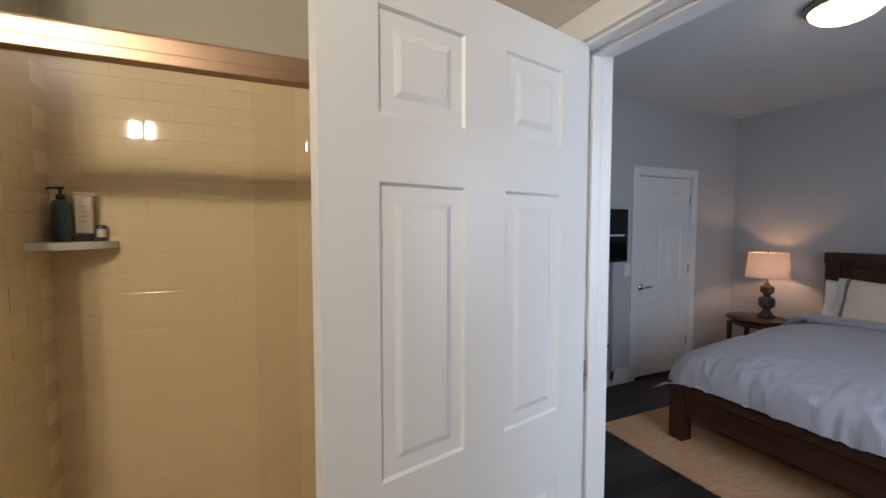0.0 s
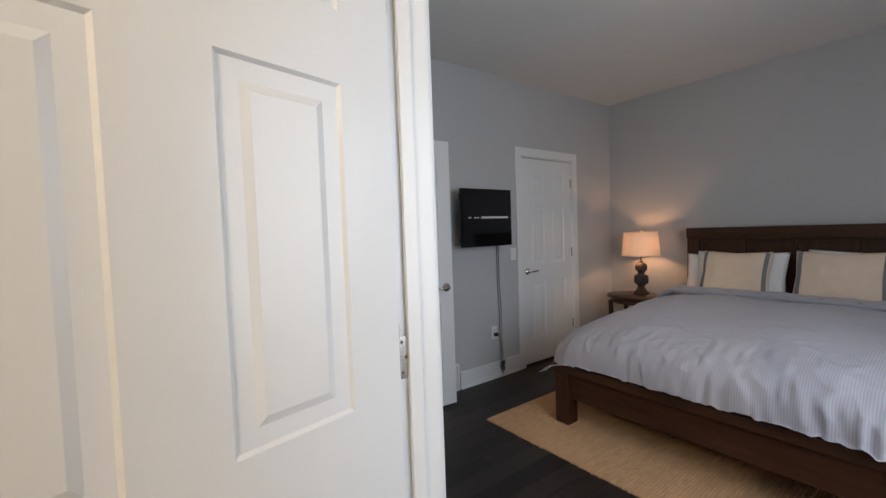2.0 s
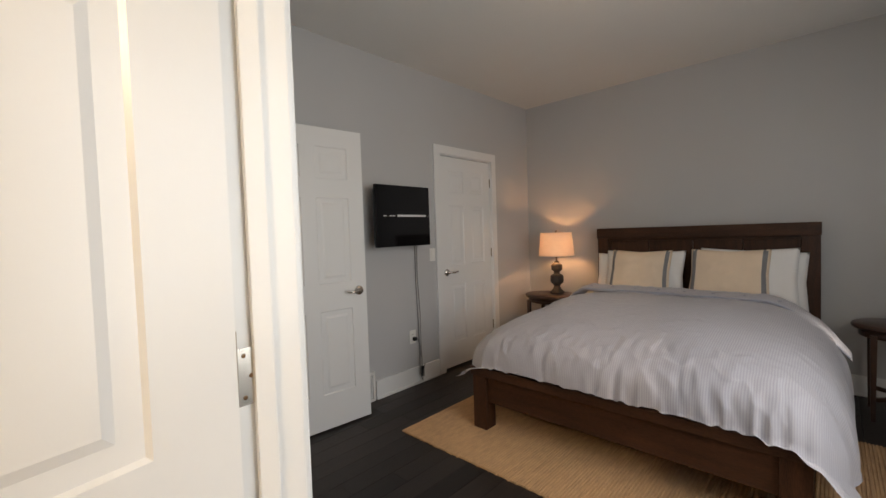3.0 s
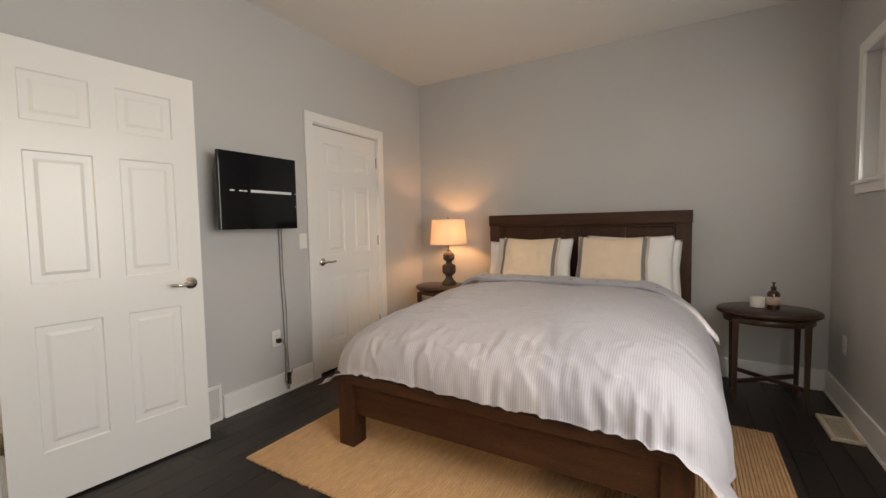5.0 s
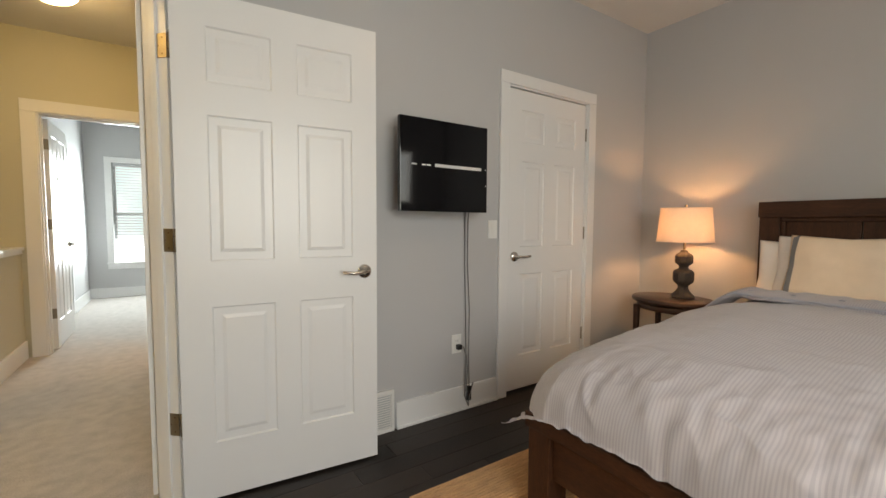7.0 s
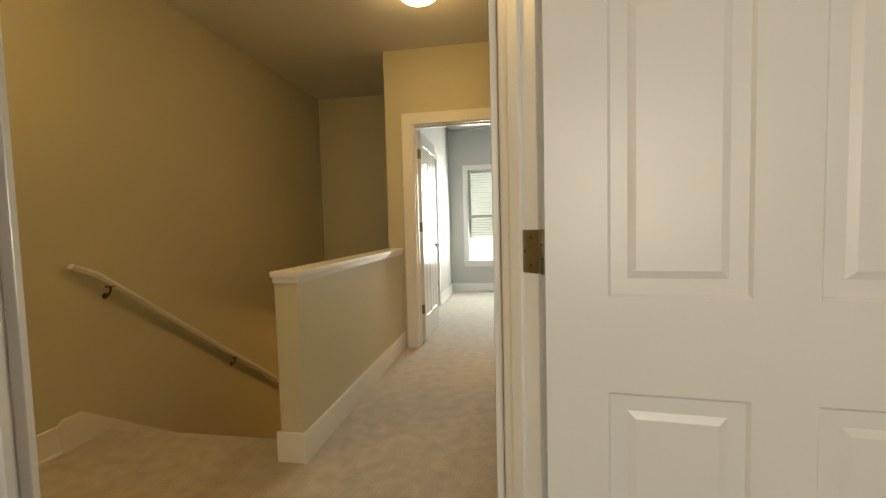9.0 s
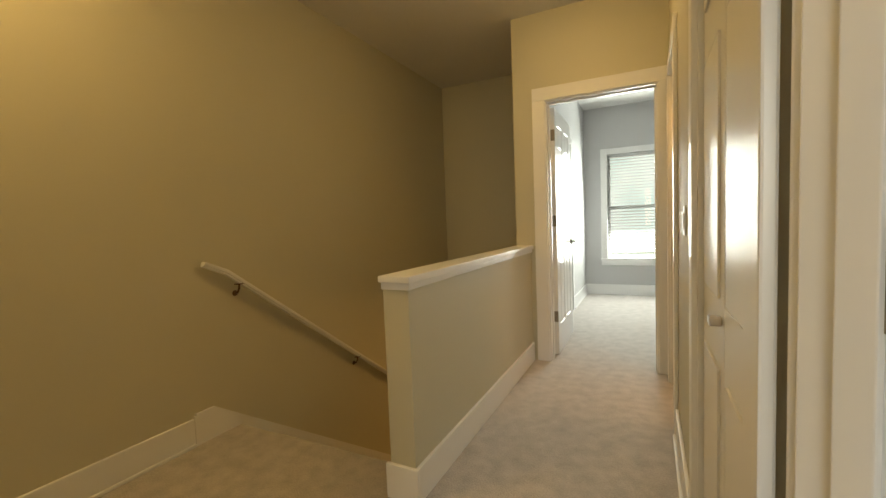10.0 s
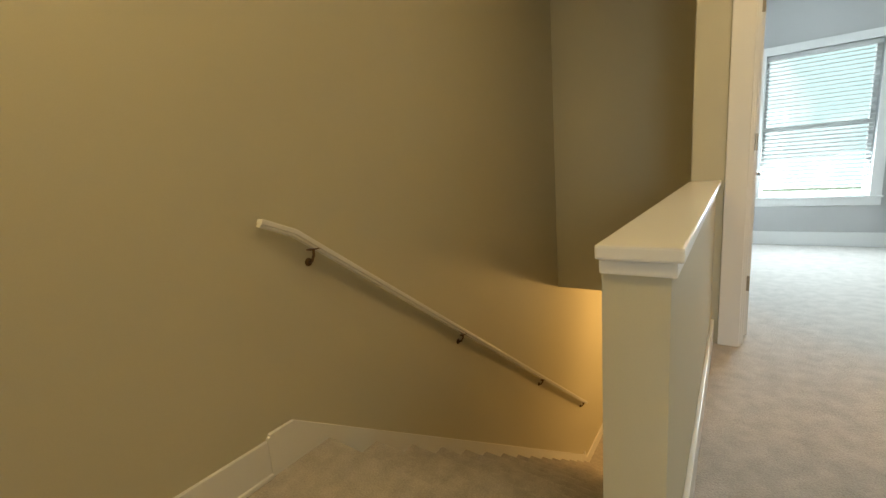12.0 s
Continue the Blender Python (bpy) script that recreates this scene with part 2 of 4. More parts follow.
def slab_of(outline, z0, z1):
    """A flat sheet with thickness over an outline of (x, y)."""
    bm = bmesh.new()
    lo = [bm.verts.new((x, y, z0)) for x, y in outline]
    hi = [bm.verts.new((x, y, z1)) for x, y in outline]
    bm.faces.new(lo[::-1])
    bm.faces.new(hi)
    for i in range(len(outline)):
        k = (i + 1) % len(outline)
        bm.faces.new((lo[i], lo[k], hi[k], hi[i]))
    return bm


def frame_at(p0, p1):
    a = math.degrees(math.atan2(p1[1] - p0[1], p1[0] - p0[0]))
    return pose(p0[0], p0[1], 0, 0, 0, a), math.hypot(p1[0] - p0[0], p1[1] - p0[1])


H = 2.75


def wall(name, p0, p1, material, label, holes=(), thick=0.12, z0=-0.02, z1=H):
    """A wall whose face runs from p0 to p1; its thickness lies to the left of that way. Holes: (from, to, bottom, top)."""
    m, length = frame_at(p0, p1)
    bm = bmesh.new()
    s = 0.0
    for a, b, lo, hi in sorted(holes):
        if a > s:
            box(s, a, 0, thick, z0, z1, bm=bm)
        if lo > z0 + 0.03:
            box(a, b, 0, thick, z0, lo, bm=bm)
        if hi < z1 - 0.03:
            box(a, b, 0, thick, hi, z1, bm=bm)
        s = b
    if length > s:
        box(s, length, 0, thick, z0, z1, bm=bm)
    ob = new(name, mesh_of(name, bm, material))
    ob.matrix_basis = m
    return tagged(ob, label, "wall", "", "structure")


def casing(name, p0, p1, a, b, top, thick=0.12, width=0.078, sides=(True, True), label="white painted wooden door casing and jamb"):
    """Jamb lining, stop and flat casing round a doorway, in the frame of its wall. sides: face side, far side."""
    m, _ = frame_at(p0, p1)
    root = tagged(new(name), label, "door frame", "", "structure")
    root.matrix_basis = m
    t = 0.016
    part("jamb", box(a, a + t, -0.004, thick + 0.004, 0, top - t, 0.002), WHITE, root)
    part("jamb", box(b - t, b, -0.004, thick + 0.004, 0, top - t, 0.002), WHITE, root)
    part("head_jamb", box(a, b, -0.004, thick + 0.004, top - t, top, 0.002), WHITE, root)
    mid = thick * 0.52
    part("stop", box(a + t, a + t + 0.011, mid - 0.016, mid + 0.016, 0, top - t - 0.011, 0.002), WHITE, root)
    part("stop", box(b - t - 0.011, b - t, mid - 0.016, mid + 0.016, 0, top - t - 0.011, 0.002), WHITE, root)
    part("stop", box(a + t, b - t, mid - 0.016, mid + 0.016, top - t - 0.011, top - t, 0.002), WHITE, root)
    for on, y0, y1 in ((sides[0], -0.019, -0.0005), (sides[1], thick + 0.0005, thick + 0.019)):
        if on:
            part("side_casing", box(a - width + 0.006, a + 0.006, y0, y1, 0, top - 0.006, 0.004), WHITE, root)
            part("side_casing", box(b - 0.006, b + width - 0.006, y0, y1, 0, top - 0.006, 0.004), WHITE, root)
            part("head_casing", box(a - width + 0.006, b + width - 0.006, y0, y1, top - 0.006, top + width - 0.006, 0.004), WHITE, root)
    return root


def baseboard(p0, p1, pieces, height=0.15, proud=0.016, base=0.0):
    """Skirting on the face side (right of the way) of a wall."""
    m, _ = frame_at(p0, p1)
    for a, b in pieces:
        bm = box(a, b, -proud, -0.0005, base, base + height, 0.004)
        box(a, b, -proud - 0.012, -proud, base, base + 0.018, 0.005, bm=bm)
        ob = new("baseboard", mesh_of("baseboard", bm, WHITE))
        ob.matrix_basis = m
        tagged(ob, "white painted flat baseboard along the wall", "baseboard", "", "structure")


def lever(parent, x, z, y, side, way):
    """A lever handle on a round rose. side: -1 or 1, the way it stands off; way: the way the lever points along x."""
    m = pose(x, y, z, 90 if side < 0 else -90, 0, 0)
    h = part("handle", lathe([(0.0, 0), (0.033, 0), (0.033, 0.006), (0.028, 0.011), (0.012, 0.014), (0.011, 0.045), (0.0, 0.047)], 24), NICKEL, parent, "brushed nickel lever handle", True, m)
    pts = [(x, y + side * 0.042, z), (x + way * 0.02, y + side * 0.046, z + 0.001), (x + way * 0.06, y + side * 0.047, z - 0.003), (x + way * 0.11, y + side * 0.044, z + 0.002)]
    ob = part("lever", tube(pts, 0.0085, 10), NICKEL, h, "", True)
    ob.matrix_basis = m.inverted()


def door(name, m, w, h, label, hinge_side, faces=(True, True), handle=True, hinges=(), group="", lift=0.0, mull=0.10):
    """A six-panel slab door: local x from the hinge, thickness about y = 0. Panels are raised pieces in recesses."""
    root = tagged(new(name), label, "door", group, "structure")
    root.matrix_basis = m
    th = 0.0175
    st = 0.115
    pw = (w - 2 * st - mull) / 2
    cols = [(st, st + pw), (st + pw + mull, w - st)]
    k = h / 2.03
    rows = [(0.235 * k + lift, 0.80 * k + lift), (0.985 * k + lift, 1.565 * k + lift), (1.69 * k + lift, 1.905 * k + lift * 0.6)]
    bm = bmesh.new()
    xs = [0, cols[0][0], cols[0][1], cols[1][0], cols[1][1], w]
    zs = [0, rows[0][0], rows[0][1], rows[1][0], rows[1][1], rows[2][0], rows[2][1], h]
    for side in (-1, 1):
        grid = {(i, j): bm.verts.new((x, side * th, z)) for i, x in enumerate(xs) for j, z in enumerate(zs)}
        cells = []
        for i in range(5):
            for j in range(7):
                q = [grid[i, j], grid[i + 1, j], grid[i + 1, j + 1], grid[i, j + 1]]
                f = bm.faces.new(q if side < 0 else q[::-1])
                if i in (1, 3) and j in (1, 3, 5):
                    cells.append(f)
        bmesh.ops.inset_individual(bm, faces=cells, thickness=0.011, depth=-0.006, use_even_offset=True)
        bmesh.ops.inset_individual(bm, faces=cells, thickness=0.006, depth=-0.006, use_even_offset=True)
        if side < 0:
            first = grid
        else:
            edge = lambda g: [g[i, 0] for i in range(6)] + [g[5, j] for j in range(1, 8)] + [g[i, 7] for i in range(4, -1, -1)] + [g[0, j] for j in range(6, 0, -1)]
            ea, eb = edge(first), edge(grid)
            for i in range(len(ea)):
                bm.faces.new((ea[i], ea[(i + 1) % len(ea)], eb[(i + 1) % len(ea)], eb[i]))
    part("slab", bm, WHITE, root)
    for a, b in cols:
        for lo, hi in rows:
            for side in (-1, 1):
                pb = bmesh.new()
                g = 0.0185
                lower = [pb.verts.new((x, side * (th - 0.0118), z)) for x, z in ((a + g, lo + g), (b - g, lo + g), (b - g, hi - g), (a + g, hi - g))]
                g = 0.050
                upper = [pb.verts.new((x, side * (th - 0.0010), z)) for x, z in ((a + g, lo + g), (b - g, lo + g), (b - g, hi - g), (a + g, hi - g))]
                pb.faces.new(upper)
                for i in range(4):
                    pb.faces.new((lower[i], lower[(i + 1) % 4], upper[(i + 1) % 4], upper[i]))
                part("panel", pb, WHITE, root)
    if handle:
        for side in (-1, 1):
            lever(root, w - 0.062, 0.915, side * th, side, -1)
        part("latch_plate", box(w - 0.001, w + 0.0015, -0.012, 0.012, 0.885, 0.945, 0.001), NICKEL, root)
    for z in hinges:
        hinge(root, z, hinge_side * th)
    return root


def hinge(root, z, y):
    s = 1 if y > 0 else -1
    hb = part("hinge", tube([(-0.004, y + s * 0.004, z - 0.046), (-0.004, y + s * 0.004, z + 0.046)], 0.0065, 10), BRONZE, root, "aged metal butt hinge", True)
    part("leaf", box(-0.0025, 0.0, min(y, y - s * 0.034), max(y, y - s * 0.034), z - 0.045, z + 0.045, 0.001), BRONZE, hb)
    for dz in (-0.015, 0.015):
        part("knuckle_gap", tube([(-0.004, y + s * 0.004, z + dz - 0.0008), (-0.004, y + s * 0.004, z + dz + 0.0008)], 0.0068, 10), BLACK, hb)


# ---- structure: walls ----
TVW = ((1.68, 2.91), (4.97, 2.91))
wall("wall_television", *TVW, GREY_PAINT, "smooth light grey painted bedroom wall", [(1.75, 2.55, -0.02, 2.06)])
wall("wall_headboard", (4.97, 3.03), (4.97, -0.64), GREY_PAINT, "smooth light grey painted wall behind the bed")
SW = ((5.09, -0.52), (-1.72, -0.52))
wall("wall_south", *SW, GREY_PAINT, "light grey painted wall with windows", [(0.66, 0.98, 1.42, 2.16), (2.29, 3.89, 0.75, 2.20)])
WW = ((0.985, -0.52), (0.985, 2.25))
wall("wall_bathroom", *WW, GREY_PAINT, "painted wall between bedroom and bathroom", [(0.68, 1.452, -0.02, 2.05)])
AW = ((0.985, 2.21), (1.68, 2.905))
wall("wall_angled", *AW, GREY_PAINT, "short angled painted wall with the bedroom doorway", [(0.062, 0.882, -0.02, 2.055)], thick=0.10)
HR = ((1.52, 5.68), (1.52, 2.97))
wall("wall_hall_east", *HR, TAN_PAINT, "beige painted hallway wall", [(0.16, 0.86, -0.02, 2.06), (1.90, 2.66, -0.02, 2.05)])
HN = ((0.41, 5.68), (1.64, 5.68))
wall("wall_hall_north", *HN, TAN_PAINT, "beige painted wall at the end of the hallway", [(0.252, 1.045, -0.02, 2.078)])
wall("wall_stair_west", (-0.81, 2.0), (-0.81, 9.6), TAN_PAINT, "tall beige painted wall along the staircase", z0=-2.78)
wall("wall_hall_south", (0.92, 2.10), (-0.93, 2.10), TAN_PAINT, "beige painted wall at the landing")
wall("wall_stair_end", (-0.81, 6.87), (0.41, 6.87), TAN_PAINT, "beige painted wall above the foot of the stairs", z0=-0.12)
wall("wall_stair_east", (0.41, 6.87), (0.41, 5.80), TAN_PAINT, "beige painted wall beside the stairs", thick=0.10)
wall("wall_stair_east_low", (0.41, 7.6), (0.41, 3.80), TAN_PAINT, "beige painted wall under the hallway", thick=0.10, z0=-2.78, z1=-0.13)
wall("wall_low_end", (-0.81, 9.6), (3.0, 9.6), TAN_PAINT, "beige painted wall on the lower floor", z0=-2.78, z1=-0.12)
wall("wall_low_east", (3.0, 9.6), (3.0, 7.5), TAN_PAINT, "beige painted wall on the lower floor", z0=-2.78, z1=-0.12)
wall("wall_low_south", (3.0, 7.48), (0.51, 7.48), TAN_PAINT, "beige painted wall on the lower floor", z0=-2.78, z1=-0.12)
BW = ((0.52, 5.80), (0.52, 8.93))
wall("wall_far_room_west", *BW, GREY_PAINT, "light grey painted wall of the far room", [(1.10, 1.86, -0.02, 2.06)], thick=0.10)
BN = ((0.42, 8.93), (4.12, 8.93))
wall("wall_far_room_north", *BN, GREY_PAINT, "light grey painted wall with the far window", [(0.415, 1.325, 0.52, 2.06)], thick=0.16)
wall("wall_far_room_east", (4.0, 8.93), (4.0, 5.68), GREY_PAINT, "light grey painted wall of the far room")
wall("wall_far_room_south", (4.0, 5.74), (1.66, 5.74), GREY_PAINT, "light grey painted wall of the far room", thick=0.06)
wall("wall_bath_west", (-1.60, -0.52), (-1.60, 2.10), TAN_PAINT, "beige painted bathroom wall")
wall("wall_shower_back", (-1.60, 1.965), (0.90, 1.965), TAN_PAINT, "wall behind the shower tiles")
wall("wall_shower_west", (-0.67, 1.10), (-0.67, 1.965), TAN_PAINT, "wall at the end of the shower", thick=0.10)
wall("wall_closet_back", (2.35, 3.05), (2.35, 5.70), TAN_PAINT, "plain wall of the side room", thick=0.05)

wall("wall_closet_north", (2.40, 3.70), (5.09, 3.70), GREY_PAINT, "plain wall inside the closet", thick=0.05)
wall("wall_closet_east", (5.04, 3.70), (5.04, 3.03), GREY_PAINT, "plain wall inside the closet", thick=0.05)
solid("floor_closet", box(2.40, 5.04, 2.92, 3.70, -0.12, -0.005), BLACK, "dark closet floor", "floor", "structure")

# floors and ceilings
solid("ceiling", box(-1.75, 5.10, -0.65, 9.10, H, H + 0.1), CEIL_PAINT, "flat white painted ceiling", "ceiling", "structure")
carpet = slab_of([(-0.81, 2.10), (0.97, 2.10), (0.97, 2.25), (1.62, 2.90), (1.60, 3.0), (2.35, 3.0), (2.35, 5.74), (4.0, 5.74), (4.0, 8.93), (0.42, 8.93), (0.42, 3.95), (-0.81, 3.95)], -0.12, 0.0)
solid("floor_carpet", carpet, CARPET, "beige grey cut pile carpet on landing and hallway", "carpet", "structure")
solid("floor_lower", box(-0.81, 3.0, 7.40, 9.6, -2.86, -2.76), CARPET, "carpet on the lower floor", "carpet", "structure")
solid("ceiling_lower", box(-0.81, 3.0, 6.99, 9.6, -0.125, -0.115), CEIL_PAINT, "painted ceiling of the lower floor", "ceiling", "structure")
solid("floor_bathroom", box(-1.60, 0.90, -0.52, 1.96, -0.12, -0.003), TILE, "pale tiled bathroom floor", "floor", "structure")
sub = slab_of([(0.88, -0.52), (4.97, -0.52), (4.97, 2.91), (1.66, 2.91), (0.97, 2.22), (0.88, 2.22)], -0.12, -0.006)
wood_floor = solid("floor_wood", sub, BLACK, "dark stained hardwood plank floor", "floor", "structure")

# stairs
stairs = thing("staircase", (-0.205, 3.95, 0), "carpeted staircase going down beside a half wall", "staircase", kind="structure")
for i in range(14):
    z, y = -0.184 * (i + 1), 0.258 * i
    part("step", box(-0.60, 0.61, y - 0.012, y + 0.276, z - 0.19, z, 0.018, segments=3), CARPET, stairs)
_m = bmesh.new()
prof = [(3.678, 0.0), (3.678, 0.150), (3.682, 0.158), (3.690, 0.162), (3.690, 0.172), (3.797, 0.172), (7.60, -2.51), (7.64, -2.49), (7.70, -2.62), (9.5, -2.62), (9.5, -2.76), (7.40, -2.76), (3.96, -0.25), (3.94, 0.0)]
_a = [_m.verts.new((-0.808, y, z)) for y, z in prof]
_b = [_m.verts.new((-0.792, y, z)) for y, z in prof]
_m.faces.new(_a), _m.faces.new(_b[::-1])
for i in range(len(prof)):
    k = (i + 1) % len(prof)
    _m.faces.new((_a[i], _b[i], _b[k], _a[k]))
solid("trim_stair_skirt", _m, WHITE, "white painted skirting board sloping down the stairs", "skirting", "structure")

# half wall
hw = thing("half_wall", (0.47, 3.76, 0), "beige half wall with a white wooden cap", "half wall", kind="structure")
part("wall_body", box(-0.06, 0.06, 0, 1.92, -0.02, 0.905), TAN_PAINT, hw)
part("cap", box(-0.068, 0.082, -0.024, 1.92, 0.915, 0.943, 0.005), WHITE, hw, "white painted cap board")
part("cap_moulding", box(-0.063, 0.071, -0.012, 1.92, 0.885, 0.915, 0.005), WHITE, hw)
part("base_trim", box(-0.077, 0.077, -0.017, 0.0, 0, 0.15, 0.004), WHITE, hw)
part("base_trim", box(0.0605, 0.077, 0.001, 1.90, 0, 0.15, 0.004), WHITE, hw)

# door frames
casing("door_frame_closet", *TVW, 1.75, 2.55, 2.06)
casing("door_frame_bathroom", *WW, 0.68, 1.452, 2.05)
casing("door_frame_bedroom", *AW, 0.062, 0.882, 2.055, width=0.072, thick=0.10)
for z in (0.332, 1.082, 1.832):
    lf = part("hinge_leaf", box(0.8625, 0.8655, -0.008, 0.040, z - 0.046, z + 0.046, 0.001), BRONZE, bpy.data.objects["door_frame_bedroom"], "aged metal hinge leaf")
    for dy, dz in ((0.012, -0.03), (0.03, 0.0), (0.012, 0.03)):
        part("screw", lathe([(0, 0), (0.0035, 0), (0.003, 0.0012), (0, 0.0014)], 10), DARK_BRONZE, lf, "", False, pose(0.8625, dy, z + dz, 0, -90, 0))
casing("door_frame_side", *HR, 0.16, 0.86, 2.06)
casing("door_frame_hall_closet", *HR, 1.90, 2.66, 2.05, width=0.085, sides=(True, False))
casing("door_frame_far_room", *HN, 0.252, 1.045, 2.078, width=0.10)
casing("door_frame_far_closet", *BW, 1.10, 1.86, 2.06, thick=0.10)

baseboard(*TVW, [(0.03, 0.745), (0.94, 1.675), (2.625, 3.27)])
baseboard((4.97, 2.91), (4.97, -0.52), [(0.01, 3.42)])
baseboard(*SW, [(0.13, 4.13)])
baseboard(*HR, [(0.95, 1.81)])
baseboard((-0.81, 2.10), (-0.81, 3.678), [(0.0, 1.578)])
baseboard(*BN, [(0.11, 3.5)])
baseboard(*BW, [(0.12, 1.02), (1.94, 3.1)])
baseboard((0.86, 2.10), (-0.81, 2.10), [(0.02, 1.65)])

# ---- doors ----
door("door_bedroom", pose(1.612, 2.788, 0.012, 0, 0, -5.0), 0.81, 2.03, "white six-panel door standing open against the wall", 1, hinges=(0.32, 1.07, 1.82))
door("door_closet", pose(4.212, 2.934, 0.022, 0, 0, 180), 0.765, 2.015, "closed white six-panel door beside the television", 1, hinges=(0.30, 1.07, 1.80))
door("door_bathroom", pose(0.872, 0.909, 0.012, 0, 0, 193.2), 0.774, 2.03, "white six-panel bathroom door standing open", -1, hinges=(0.32, 1.12, 1.82), lift=0.045, mull=0.125)
door("door_far_room", pose(0.690, 5.835, 0.012, 0, 0, 90.5), 0.755, 2.04, "white six-panel door standing open into the far room", 1, hinges=(0.32, 1.12, 1.82))
door("door_far_closet", pose(0.492, 7.642, 0.02, 0, 0, -90), 0.725, 2.02, "closed white six-panel closet door in the far room", 1, hinges=(0.32, 1.8))
door("door_side", pose(1.625, 5.485, 0.012, 0, 0, 4), 0.66, 2.03, "white six-panel door standing open into a side room", -1, hinges=(0.32, 1.12, 1.82))
bf = tagged(new("door_hall_closet"), "closed white panelled bifold closet door", "door", "", "structure")
bf.matrix_basis = pose(1.546, 3.76, 0.015, 0, 0, -90)
for a, b in ((0.004, 0.362), (0.366, 0.722)):
    leaf = part("leaf", box(a, b, -0.015, 0.015, 0, 2.01, 0.003), WHITE, bf)
    for lo, hi in ((0.16, 0.78), (0.94, 1.52), (1.66, 1.90)):
        rim = box(a + 0.05, b - 0.05, -0.0205, -0.0155, lo, hi, 0.005)
        part("panel", rim, WHITE, leaf)
part("pull", box(0.315, 0.345, -0.04, -0.0155, 0.885, 0.905, 0.003), NICKEL, bf, "small square metal pull")

# hinge leaf on the bathroom jamb, rounded at its free corners, with three screws
def jamb_leaf():
    root = bpy.data.objects["door_frame_bathroom"]
    inv = root.matrix_basis.inverted()
    w, h, rad = 0.030, 0.089, 0.009
    outline = [(0, 0)] + [(w - rad + rad * math.cos(radians(a)), rad + rad * math.sin(radians(a))) for a in range(-90, 1, 15)]
    outline += [(w - rad + rad * math.cos(radians(a)), h - rad + rad * math.sin(radians(a))) for a in range(0, 91, 15)] + [(0, h)]
    lf = part("hinge_leaf", slab_of(outline, 0, 0.0025), NICKEL, root, "brushed nickel hinge leaf")
    lf.matrix_basis = inv @ pose(0.8835, 0.9155, 1.056, 90, 0, 0)
    for x, z in ((0.010, 0.012), (0.020, 0.0445), (0.010, 0.077)):
        part("screw", lathe([(0, 0), (0.0036, 0), (0.003, 0.001), (0, 0.0012)], 10), DARK_BRONZE, lf, "", False, pose(x, z, 0.0025))


jamb_leaf()


# ---- windows ----
def window(name, p0, p1, a, b, lo, hi, thick, label, cas=0.085, bars=True, blind=0.0):
    m, _ = frame_at(p0, p1)
    root = tagged(new(name), label, "window", "", "structure")
    root.matrix_basis = m
    for x0, x1, z0, z1 in ((a - cas, a + 0.004, lo - 0.004, hi + 0.004), (b - 0.004, b + cas, lo - 0.004, hi + 0.004), (a - cas, b + cas, hi, hi + cas), (a - cas, b + cas, lo - cas, lo)):
        part("casing", box(x0, x1, -0.018, -0.0005, z0, z1, 0.004), WHITE, root)
    part("sill", box(a - cas - 0.01, b + cas + 0.01, -0.035, 0.06, lo - 0.006, lo + 0.016, 0.004), WHITE, root)
    for x0, x1, z0, z1 in ((a, a + 0.04, lo, hi), (b - 0.04, b, lo, hi), (a + 0.04, b - 0.04, lo, lo + 0.05), (a + 0.04, b - 0.04, hi - 0.04, hi)):
        part("window_frame", box(x0, x1, thick - 0.06, thick, z0, z1, 0.003), WHITE, root)
    mid = (lo + hi) / 2
    if bars:
        part("meeting_rail", box(a + 0.04, b - 0.04, thick - 0.055, thick - 0.01, mid - 0.02, mid + 0.02, 0.003), WHITE, root)
    for z0, z1 in ((lo + 0.05, mid - 0.02), (mid + 0.02, hi - 0.04)):
        g = part("pane", box(a + 0.04, b - 0.04, thick - 0.035, thick - 0.030, z0, z1), PANE, root)
        g.visible_shadow = False
    if blind:
        part("head_rail", box(a + 0.01, b - 0.01, 0.02, 0.07, hi - 0.05, hi - 0.004, 0.004), BLIND, root)
        slat = mesh_of("slat", box(-(b - a) / 2 + 0.012, (b - a) / 2 - 0.012, -0.024, 0.024, -0.0012, 0.0012), BLIND)
        z, k = lo + 0.03, 0
        while z < hi - 0.08:
            part("slat", slat, BLIND, root, m=pose((a + b) / 2, 0.045, z, -4 if z > mid else -16, 0, 0))
            z += 0.042
        for x in (a + 0.12, b - 0.12):
            part("ladder_cord", tube([(x, 0.045, lo + 0.02), (x, 0.045, hi - 0.05)], 0.0012, 5), BLIND, root)
    return root


window("window_far_room", *BN, 0.415, 1.325, 0.52, 2.06, 0.16, "white framed sash window with half-open slatted blind", blind=1.0)
window("window_small", *SW, 0.66, 0.98, 1.42, 2.16, 0.12, "small high white framed window beside the bed", cas=0.06, bars=False)
window("window_large", *SW, 2.29, 3.89, 0.75, 2.20, 0.12, "wide white framed bedroom window")

# outdoors
solid("ground", box(-400, 400, -400, 400, -3.3, -3.2), GROUND, "grassy ground around the house", "ground", "structure")
# self-lit sheet: haze, sky brightness and pale tree blotches are put into its emission colour
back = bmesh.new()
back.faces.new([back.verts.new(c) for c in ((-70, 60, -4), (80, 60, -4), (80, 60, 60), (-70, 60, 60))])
DISTANCE = glow("painted_haze_glow", (0.74, 0.90, 1.0), 1.25)
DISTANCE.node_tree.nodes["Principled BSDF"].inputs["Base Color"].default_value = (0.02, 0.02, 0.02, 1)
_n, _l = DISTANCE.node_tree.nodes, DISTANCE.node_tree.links
